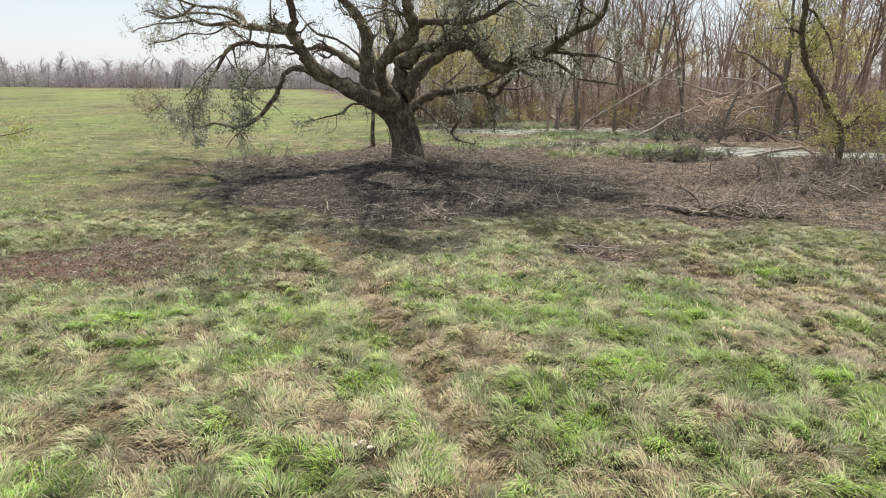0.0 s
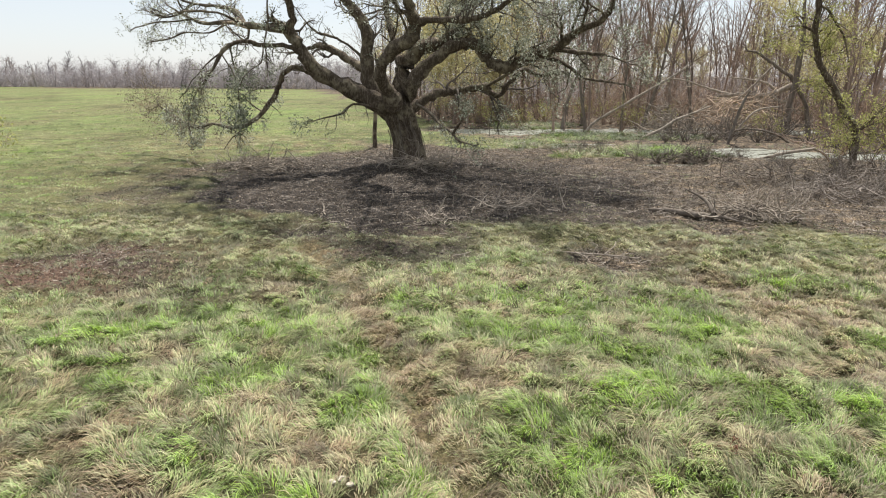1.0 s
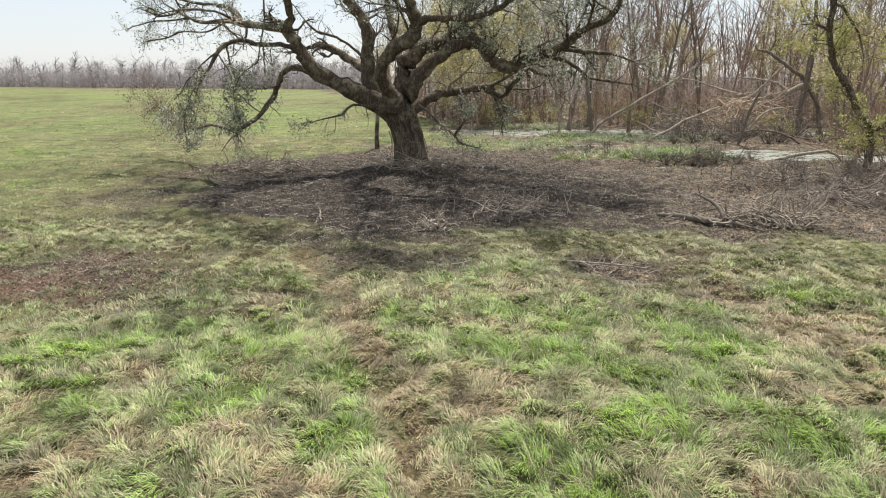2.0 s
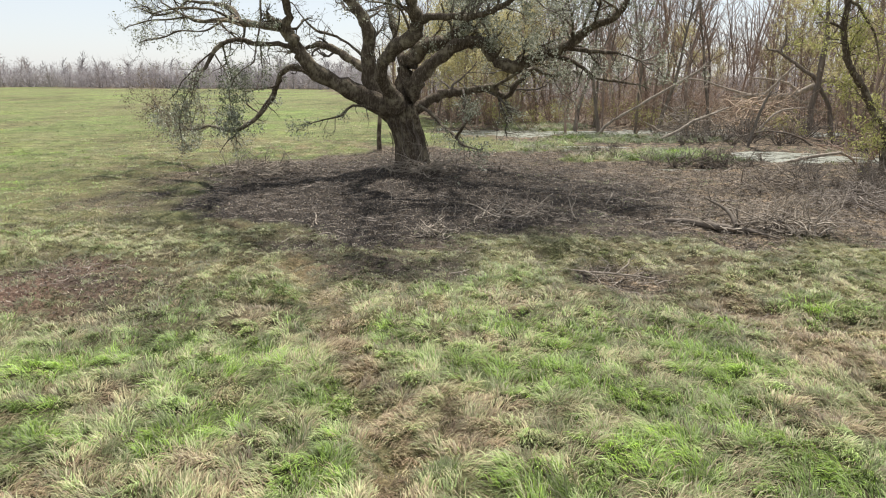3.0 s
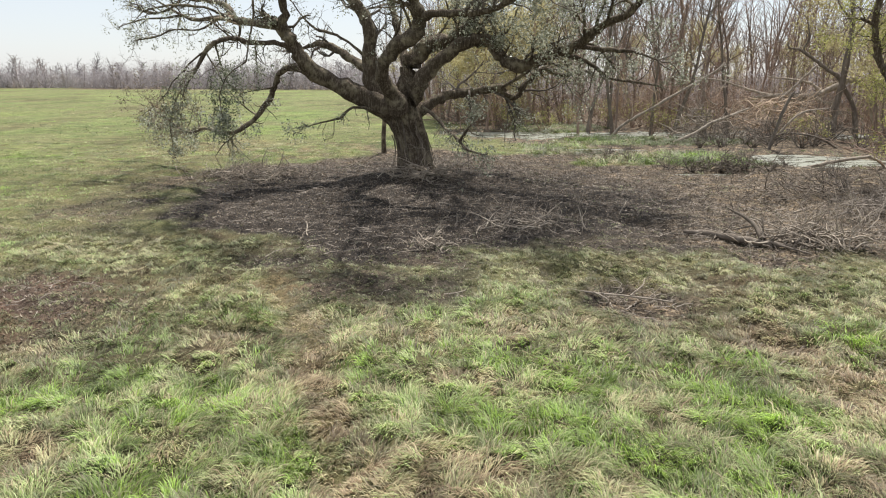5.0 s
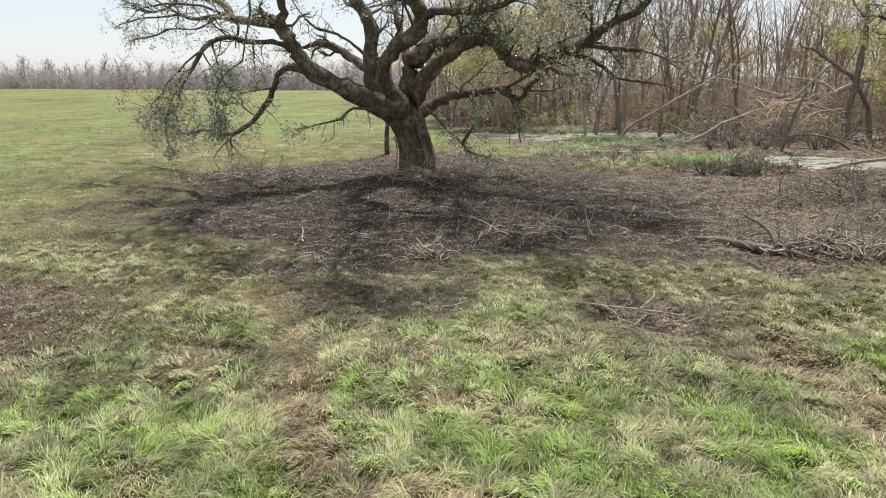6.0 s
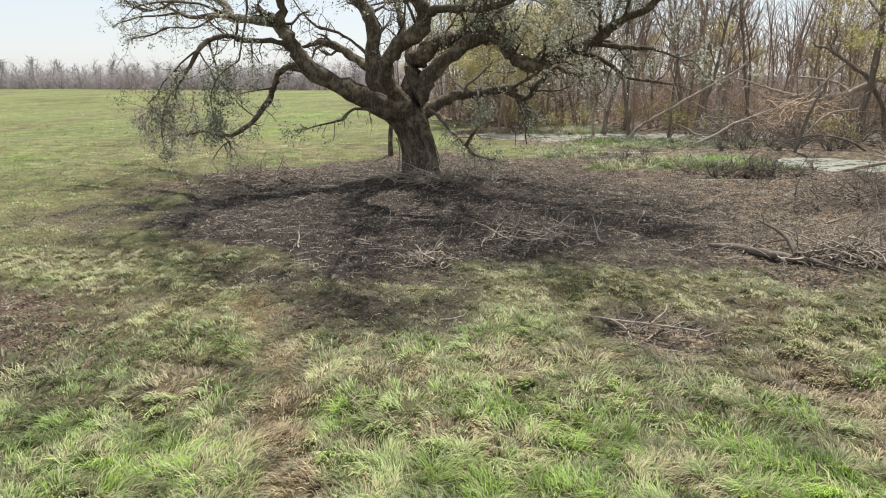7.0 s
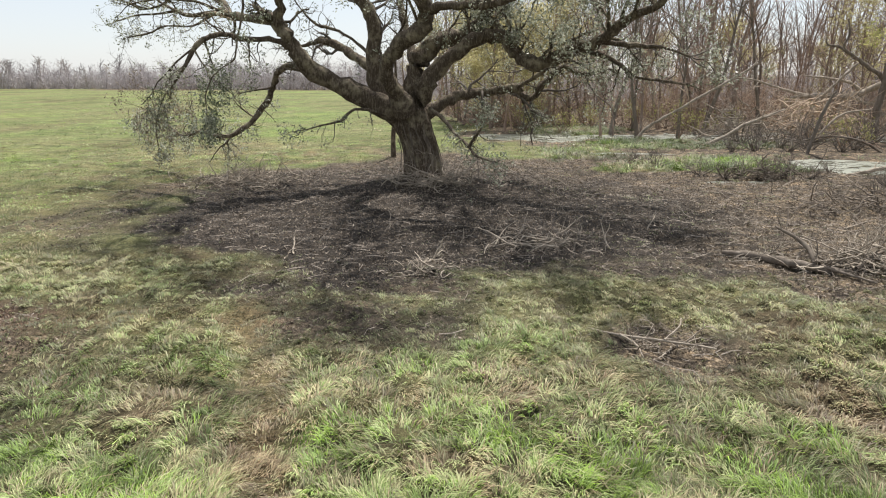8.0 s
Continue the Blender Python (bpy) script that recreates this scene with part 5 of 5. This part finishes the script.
# a tree beside the path whose leafing bough reaches over the grass
stem_tree("leafing_sapling", [
    [(-11.6, 12.4, -0.2, 0.1), (-11.5, 12.5, 1.2, 0.09), (-11.2, 12.6, 2.6, 0.07), (-11.4, 12.7, 4.2, 0.05), (-11.3, 12.6, 5.8, 0.02)],
    [(-11.3, 12.6, 2.2, 0.05), (-10.4, 12.8, 3.0, 0.04), (-9.3, 13.0, 3.4, 0.022), (-8.5, 13.0, 3.45, 0.012), (-7.9, 13.0, 3.6, 0.006)],
], WOOD_BARK, "slim young tree with a low bough of yellow-green leaves", "tree", 79, 1.0, (SPRING_LEAF, 1.0, 12, 0.07, 0.032), "bough", 1, 0.0, (0.2, 0.5))

# heap of pale broken branches where the fallen tree's crown lies
def brush_pile(name, at, wide, n, seed, material, label, high=0.5, r0=0.032, length=1.3):
    rng = np.random.default_rng(seed)
    ob = thing(name, label, "brush", at=at)
    rest, tips = Geo(), []
    for i in range(n):
        geo = Geo() if i < 14 else rest
        a = rng.uniform(0, 6.283)
        p = np.array([rng.normal() * wide[0] * 0.4, rng.normal() * wide[1] * 0.4, rng.uniform(0.0, high) ** 1.2])
        p[2] *= max(0, 1 - (p[0] / wide[0]) ** 2 - (p[1] / wide[1]) ** 2) ** 0.5
        d = unit(np.array([math.cos(a), math.sin(a), rng.normal() * 0.22]))
        grow(geo, rng, p, d, length * rng.uniform(0.5, 1.4), r0 * rng.uniform(0.5, 1.5), 1 if rng.uniform() < 0.7 else 2, tips, 0.38, -0.05, 3, 0.8, 0.55, 4, 5)
        for c in geo.co:
            c[:, 2] = np.maximum(c[:, 2], 0.01)
        if i < 14:
            part("stick", geo, material, ob)
    if rest.count:
        tagged(part("tangle", rest, material, ob), kind="stuff")
    return ob


def on_ground(x, y):
    return (x, y, float(height_of(np.array([x]), np.array([y]))[0]))


for k, (x, y, wide, n, high, mat, words) in enumerate([
    (10.4, 22.6, (1.9, 1.1), 160, 0.5, DEAD_WOOD, "heap of pale broken branches beside a fallen log"),
    (15.4, 26.9, (2.8, 1.8), 190, 0.7, STICK, "sprawling heap of bleached broken branches"),
    (18.0, 29.0, (3.0, 1.8), 150, 1.0, DEAD_BARK, "thick tangle of dead grey brush"),
    (14.0, 30.5, (3.2, 2.0), 80, 0.6, DEAD_BARK, "low tangle of dead grey brush"),
    (13.6, 37.6, (2.2, 0.8), 70, 0.7, DEAD_BARK, "dark brush standing at the swamp's edge"),
    (-9.4, 34.6, (3.8, 2.4), 170, 0.55, DEAD_WOOD, "scattered pale branches dropped under the oak"),
    (-0.2, 21.6, (0.7, 0.5), 26, 0.3, DEAD_WOOD, "small heap of pale twigs on trampled soil"),
    (-1.0, 32.8, (2.2, 1.1), 110, 0.5, DEAD_WOOD, "pale twigs piled round the oak's foot"),
    (4.1, 17.5, (0.8, 0.5), 14, 0.15, DEAD_WOOD, "fallen twiggy bough lying in the grass"),
    (24.0, 57.6, (4.2, 1.6), 150, 2.9, BLEACHED, "splintered crown of a fallen tree in the brush"),
    (18.2, 56.8, (3.2, 1.4), 80, 2.6, DEAD_WOOD, "tangled broken brush at the wood's edge"),
    (2.6, 24.6, (2.0, 1.0), 60, 0.25, DEAD_WOOD, "thin scatter of pale sticks on dark soil"),
]):
    brush_pile("brush_pile", on_ground(x, y), wide, n, 300 + k, mat, words, high, 0.05 if y > 40 else 0.015 if high < 0.2 else 0.022, 2.8 if y > 40 else 0.6 if wide[0] < 1 else 1.3)

# the fallen log with its side boughs
stem_tree("fallen_log", [
    [(7.2, 23.9, 0.05, 0.05), (7.5, 23.65, 0.08, 0.085), (7.8, 23.4, 0.1, 0.1), (8.4, 22.8, 0.11, 0.11), (9.0, 22.3, 0.1, 0.1), (9.5, 22.0, 0.1, 0.07)],
    [(8.9, 22.4, 0.2, 0.08), (8.8, 23.0, 0.55, 0.06), (8.3, 23.5, 0.85, 0.03)],
    [(9.6, 22.0, 0.2, 0.05), (10.2, 22.6, 0.35, 0.04), (11.0, 23.0, 0.5, 0.02)],
    [(9.0, 22.4, 0.15, 0.05), (9.2, 21.9, 0.15, 0.04), (9.7, 21.3, 0.08, 0.02)],
], DEAD_BARK, "grey fallen log with broken side boughs on trampled soil", "log", 71, 0.6, None, "bough", 1, 0.0, (0.4, 1.1))
stem_tree("fallen_bough", [
    [(2.9, 18.2, 0.05, 0.022), (3.5, 17.7, 0.10, 0.022), (4.2, 17.4, 0.14, 0.02), (5.0, 17.2, 0.1, 0.014)],
    [(3.5, 17.7, 0.12, 0.02), (3.7, 17.3, 0.1, 0.018), (3.75, 16.9, 0.04, 0.012)],
    [(4.2, 17.4, 0.16, 0.02), (4.5, 17.7, 0.28, 0.015), (4.6, 17.95, 0.36, 0.008)],
], DEAD_WOOD, "grey forked bough lying in the grass", "branch", 73, 0.5, None, "side_bough", 1, 0.0, (0.15, 0.4))
stem_tree("sunken_log", [
    [(17.0, 38.4, 0.02, 0.05), (18.0, 38.4, 0.22, 0.075), (19.2, 38.4, 0.5, 0.085), (20.6, 38.6, 0.66, 0.08)],
    [(20.6, 38.6, 0.66, 0.08), (21.4, 38.8, 0.3, 0.07), (21.8, 38.9, -0.3, 0.07)],
], DEAD_WOOD, "pale dead log reaching over the swamp's edge", "log", 75, 0.3, None, "stub", 1)

protos = [shrub("marsh_shrub", 330 + i, t, 14, TWIG_BARK, "dark twiggy marsh shrub at the pool's edge", "shrub", "shrubs at the pool's edge", None, 0.7, 3, 0.022, 0.3) for i, t in enumerate((1.1, 0.8))]
planted(protos, [(10.6, 38.0, 0, 0.9), (11.6, 37.6, 50, 1.1), (12.5, 38.0, 100, 1.0), (13.5, 37.5, 10, 1.2), (14.4, 37.9, 70, 1.1), (15.3, 37.4, 150, 0.9), (9.2, 40.5, 30, 0.9), (16.8, 39.0, 0, 0.8), (8.6, 43.0, 90, 0.8), (10.0, 44.5, 10, 0.9), (16.5, 29.0, 0, 1.0), (18.0, 30.5, 40, 1.2), (19.5, 29.5, 90, 1.3), (17.2, 27.5, 140, 1.0), (20.5, 32.0, 200, 1.3), (18.8, 32.5, 20, 1.2), (15.8, 31.5, 60, 0.9), (21.0, 28.0, 110, 1.2), (16.0, 33.5, 10, 0.8), (14.2, 33.0, 170, 0.7), (18.6, 27.0, 70, 1.0), (19.8, 34.5, 30, 1.1), (17.5, 35.5, 0, 0.9), (15.5, 48.5, 10, 1.3), (17.2, 49.5, 60, 1.5), (18.8, 48.6, 120, 1.3), (20.6, 50.0, 0, 1.7), (22.0, 48.8, 40, 1.5), (23.6, 50.4, 90, 1.8), (19.6, 52.0, 150, 1.9), (21.6, 53.0, 10, 2.0), (24.8, 52.4, 70, 2.1), (17.6, 53.4, 30, 1.8), (23.0, 55.0, 60, 2.2), (26.4, 54.2, 110, 2.2), (20.0, 55.4, 0, 2.1), (25.8, 49.2, 160, 1.6)], 4.0, 9)

# single fallen branches over the trampled ground
protos = []
for i in range(7):
    rng = np.random.default_rng(400 + i)
    geo, tips = Geo(), []
    grow(geo, rng, (0, 0, 0.04), unit(np.array([1, 0, 0.05])), rng.uniform(0.9, 1.9), rng.uniform(0.012, 0.026), 2, tips, 0.22, 0.0, 4, 0.7, 0.45, 5, 6)
    for c in geo.co:
        c[:, 2] = np.abs(c[:, 2]) * 0.45 + 0.005
    ob = part("fallen_branch", geo, DEAD_WOOD if i % 3 else DEAD_BARK)
    protos.append(tagged(ob, "bleached fallen branch lying on the trampled soil", "branch", "branches strewn under the oak"))
rng = np.random.default_rng(450)
places = []
while len(places) < 190:
    x, y = rng.uniform(-14, 22), rng.uniform(19.8, 46)
    if litter_of(np.array([x]), np.array([y]))[0] > 0.62 and pool_of(np.array([x]), np.array([y]))[0] < -0.8 and math.hypot(x + 1.85, y - 34.4) > 2:
        places.append((x, y, rng.uniform(0, 360), rng.uniform(0.6, 1.25)))
planted(protos, places, 2.0, 7)


# ---- loose litter: sticks and dead leaves ----
def ground_points(rng, n, x0, x1, y0, y1, chance):
    x, y = rng.uniform(x0, x1, n), rng.uniform(y0, y1, n)
    ok = rng.uniform(size=n) < chance(x, y)
    return x[ok], y[ok]


rng = np.random.default_rng(500)
x, y = ground_points(rng, 13000, -15, 24, 16, 46, lambda x, y: np.clip((litter_of(x, y) - 0.45) * 2.2, 0, 1) * (pool_of(x, y) < -0.5))
n = len(x)
z = height_of(x, y)
a, ln, wd = rng.uniform(0, 6.283, n), 0.1 + 0.5 * rng.uniform(size=n) ** 2, rng.uniform(0.003, 0.011, n)
p0 = np.stack([x, y, z + 0.01], -1)
d = np.stack([np.cos(a), np.sin(a), rng.normal(size=n) * 0.12], -1)
s = np.stack([-np.sin(a), np.cos(a), np.zeros(n)], -1)
bend = p0 + d * ln[:, None] * 0.5 + s * (rng.normal(size=n) * 0.05)[:, None] + np.array([0, 0, 0.02])
p1 = p0 + d * ln[:, None]
rows = []
for q, f in ((p0, 1.0), (bend, 0.9), (p1, 0.5)):
    w3 = (wd * f)[:, None]
    rows += [q - s * w3, q + np.array([0, 0, 1.4]) * w3, q + s * w3]
co = np.stack(rows, 1).reshape(-1, 3)
base = np.arange(n)[:, None, None] * 9
pattern = np.array([[0, 1, 4, 3], [1, 2, 5, 4], [3, 4, 7, 6], [4, 5, 8, 7]])
geo = Geo()
geo.add(co, (base + pattern[None]).reshape(-1, 4))
sticks = part("stick_litter", geo, STICK)
tagged(sticks, "countless small bleached sticks littering the dark soil", "twigs", kind="stuff")

x, y = ground_points(rng, 130000, -15, 24, 13, 46, lambda x, y: np.clip((litter_of(x, y) - 0.35) * 1.8, 0, 1) * (pool_of(x, y) < -0.4))
geo = Geo()
leaves(geo, rng, np.stack([x, y, height_of(x, y) + 0.025], -1), 1, 0.015, 0.04)
tagged(part("leaf_litter", geo, LITTER_LEAF), "dead brown leaves strewn over the soil", "leaves", kind="stuff")


weed = shrub("withered_weed", 950, 0.15, 6, RUST_STEM, "small withered red-brown weed in the grass", "weed", "", (RUST_LEAF, 0.6, 2, 0.02, 0.015), 0.8, 3, 0.004)
weed.matrix_basis = pose(*on_ground(3.72, 8.26))
rng = np.random.default_rng(960)
for x, y, r in ((-1.03, 7.63, 0.06), (-0.92, 7.57, 0.045), (-1.12, 7.55, 0.05)):
    bm = bmesh.new()
    bmesh.ops.create_icosphere(bm, subdivisions=2, radius=r)
    for v in bm.verts:
        v.co *= 1 + 0.35 * noise.noise(v.co * 22 + Vector((x * 9, y * 9, 0)))
        v.co.z *= 0.6
    me = bpy.data.meshes.new("clod")
    bm.to_mesh(me)
    bm.free()
    me.materials.append(CLOD)
    clod = tagged(new("clod", me), "pale dry clod of earth on the trodden path", "clod", "clods on the path")
    spot = on_ground(x, y)
    clod.location = (spot[0], spot[1], spot[2] + r * 0.35)


# ---- grass ----
def blades(rng, x, y, length, width, tint, tone, flat, flow):
    """Bent blades: root, middle and tip; flat is how far each lies down."""
    n = len(x)
    z = height_of(x, y)
    d = np.stack([np.cos(flow), np.sin(flow), np.zeros(n)], -1)
    s = np.stack([-np.sin(flow), np.cos(flow), np.zeros(n)], -1)
    turn = rng.uniform(-0.8, 0.8, n)[:, None]
    s = s * np.cos(turn) + np.array([0, 0, 1.0]) * np.sin(turn) * 0.6
    up = np.array([0, 0, 1.0])
    lean = np.clip(flat, 0.05, 1)[:, None]
    ln, wd = length[:, None], width[:, None]
    p0 = np.stack([x, y, z - 0.01], -1)
    p1 = p0 + ln * 0.5 * (d * lean * 0.75 + up * np.sqrt(1 - (lean * 0.75) ** 2))
    p2 = p1 + ln * 0.5 * (d * np.minimum(lean * 1.25, 0.99) + up * (1 - lean * 1.15) * 0.8)
    p2[:, 2] = np.maximum(p2[:, 2], z + 0.015)
    co = np.stack([p0 - s * wd * 0.5, p0 + s * wd * 0.5, p1 + s * wd * 0.45, p1 - s * wd * 0.45, p2], 1).reshape(-1, 3)
    base = np.arange(n)[:, None] * 5
    geo = Geo()
    geo.add(co, base + np.array([0, 1, 2, 3]), base + np.array([3, 2, 4]))
    return geo, {"tint": np.repeat(tint, 5), "tone": np.repeat(tone, 5)}


def sward(name, label, seed, n, x0, x1, y0, y1, long, wide, keep, per=16, clump=0.16, lush=1.0, dim=1.0, vary=0.2):
    """Tufts of blades: each tuft has its own lean, lushness and tone."""
    rng = np.random.default_rng(seed)
    tx, ty = ground_points(rng, n, x0, x1, y0, y1, keep)
    c1, c2, d = cells(tx, ty, 0.32, 3.0)
    stay = rng.uniform(size=len(tx)) < 1.15 - 0.9 * d ** 2
    tx, ty, c1, c2, d = tx[stay], ty[stay], c1[stay], c2[stay], d[stay]
    m = len(tx)
    g, lit = green_of(tx, ty), np.clip((litter_of(tx, ty) - 0.05) * 2, 0, 1)
    t_tint = np.clip(g * lush + (c1 - 0.5) * 0.34 + rng.normal(size=m) * 0.17, 0, 1) * (1 - 0.5 * lit) + 0.38 * 0.5 * lit
    t_tone = np.clip((0.56 + 1.0 * c2 + rng.normal(size=m) * 0.12) * (1 - 0.45 * lit), 0.28, 1.75)
    belt = np.clip((ty - 16.0) / 3.0, 0, 1) * (ty < 30) * np.clip((tx + 12) / 4, 0, 1)
    t_tint, t_tone = t_tint * (1 - 0.6 * belt) + 0.6 * 0.36 * belt, t_tone * (1 - 0.12 * belt)
    t_tone = t_tone * (1 + (0.1 + 0.35 * (ty > 23)) * F2(tx, ty, 1.7, 3))
    t_size = (1 - 0.42 * belt) * rng.uniform(0.6, 1.3, m) * (0.75 + 0.45 * g) * (1 - 0.25 * trail(tx, ty, PATH_A, 0.6)) * (1.15 - 0.35 * d) * (1 - 0.3 * lit)
    t_flat = np.clip(1.03 - 0.3 * t_tint + 0.22 * (c2 - 0.5) + rng.normal(size=m) * 0.1, 0.45, 1.0)
    t_flow = 1.7 * F1(tx + 40, ty, 1.6, 2) + 2.2 + (c1 - 0.5) * 4.6 + rng.normal(size=m) * 0.25
    k = np.repeat(np.arange(m), per)
    c = len(k)
    a, rad = rng.uniform(0, 6.283, c), clump * np.sqrt(rng.uniform(size=c)) * t_size[k]
    x, y = tx[k] + np.cos(a) * rad, ty[k] + np.sin(a) * rad
    tint = np.clip(t_tint[k] * 0.9 + 0.05 + rng.normal(size=c) * 0.09, 0, 1)
    tone = np.clip(dim * t_tone[k] * (1 + rng.normal(size=c) * vary), 0.3, 1.8)
    length = np.clip(long * (1.35 - 0.45 * t_tint[k]) * t_size[k] * rng.uniform(0.5, 1.35, c), 0.04, 1)
    flat = t_flat[k] + rng.normal(size=c) * 0.1
    out = np.arctan2(np.sin(a) * 0.5 + np.sin(t_flow[k]), np.cos(a) * 0.5 + np.cos(t_flow[k])) + rng.normal(size=c) * 0.2
    geo, at = blades(rng, x, y, length, wide * rng.uniform(0.6, 1.4, c), tint, tone, flat, out)
    return tagged(part(name, geo, GRASS, None, "", at), label, "grass", kind="stuff")


def meadow(x, y):
    thin = 1 - np.clip((litter_of(x, y) - 0.15) * 1.35, 0, 0.97)
    return thin * (pool_of(x, y) < -0.3) * (1 - 0.5 * trail(x, y, PATH_A, 0.45))


def carpet(x, y):
    """Fallen straw covers the pasture, the trodden lines too."""
    return (1 - np.clip((litter_of(x, y) - 0.45) * 1.9, 0, 0.9)) * (pool_of(x, y) < -0.3)


in_view = lambda x, y: (np.abs(x) < 0.72 * y + 2.5)
words = "long matted pasture grass, green and straw-coloured, trodden in swirls"
sward("grass", words, 601, 36000, -12, 13, 5.5, 13.5, 0.175, 0.0095, lambda x, y: meadow(x, y) * in_view(x, y), 12, 0.10, 1.0, 1.0, 0.27)
sward("grass", words, 602, 34000, -17, 18, 13.5, 22, 0.165, 0.0115, lambda x, y: meadow(x, y) * in_view(x, y), 10, 0.12, 1.0, 1.0, 0.27)
sward("grass", "open pasture grass beyond the trampled ground", 603, 26000, -40, 16, 22, 50, 0.11, 0.018, lambda x, y: meadow(x, y) * in_view(x, y), 8, 0.25, 1.0, 0.8, 0.1)
sward("grass", "open pasture grass far out", 604, 12000, -90, 8, 50, 118, 0.12, 0.045, lambda x, y: meadow(x, y) * in_view(x, y) * (x < edge_x(y) + 6) * np.clip((118 - y) / 60, 0, 1), 6, 0.5, 1.05, 0.8, 0.08)
sward("marsh_grass", "yellow-green marsh grass between the pools", 605, 14000, 4, 26, 37, 72, 0.5, 0.024, lambda x, y: np.clip(np.max([ellipse(x, y, *c) for c in MARSH], axis=0) * 3 + 0.6 * F3(x, y, 3.0, 2), 0, 1) * (pool_of(x, y) < 0.1), 9, 0.22, 1.25, 0.75)
# dead straw in the gaps is toned down, shade put into its colour
sward("thatch", "flattened dead straw between the grass tufts", 606, 9000, -12, 13, 5.5, 13.5, 0.18, 0.009, lambda x, y: carpet(x, y) * in_view(x, y), 9, 0.2, 0.4, 0.8)
sward("thatch", "tan trodden straw along the cattle path", 611, 9000, -4.5, 2.5, 5.5, 19, 0.13, 0.009, lambda x, y: np.clip(1.6 * trail(x, y, PATH_A, 0.65), 0, 1), 8, 0.14, 0.3, 1.3)
sward("thatch", "flattened dead straw between the grass tufts", 607, 8000, -17, 18, 13.5, 23, 0.2, 0.014, lambda x, y: carpet(x, y) * in_view(x, y), 7, 0.24, 0.4, 0.72)
sward("marsh_grass", "thin marsh grass fringing the pools", 608, 5000, 2, 30, 34, 66, 0.4, 0.024, lambda x, y: np.clip(0.55 + 0.8 * F3(x, y, 2.5, 2), 0, 1) * (np.abs(pool_of(x, y) + 0.5) < 0.6), 8, 0.2, 1.2, 0.9)
sward("grass", "coarse pasture grass beside and behind the trodden line", 609, 9500, -16, 16, -7, 14, 0.24, 0.022, lambda x, y: meadow(x, y) * ((np.abs(x) > 0.72 * y + 2.0) | (y < 5.6)), 7, 0.2)


def bare_edge(x, y):
    """Short grass that holds on between the litter, least in the oak's own shade."""
    shade = np.clip(ellipse(x, y, -2.5, 30.0, 9.0, 10.0) * 2.2, 0, 0.93)
    return np.clip(0.3 + 0.75 * F3(x, y, 1.7, 3), 0, 1) * (litter_of(x, y) > 0.3) * (pool_of(x, y) < -0.4) * (1 - shade) * np.clip((42 - y) / 16, 0.25, 1)


sward("grass", "short dull grass surviving between the litter", 610, 24000, -16, 24, 16.5, 42, 0.12, 0.014, lambda x, y: bare_edge(x, y) * in_view(x, y), 7, 0.14, 1.0, 1.05, 0.25)
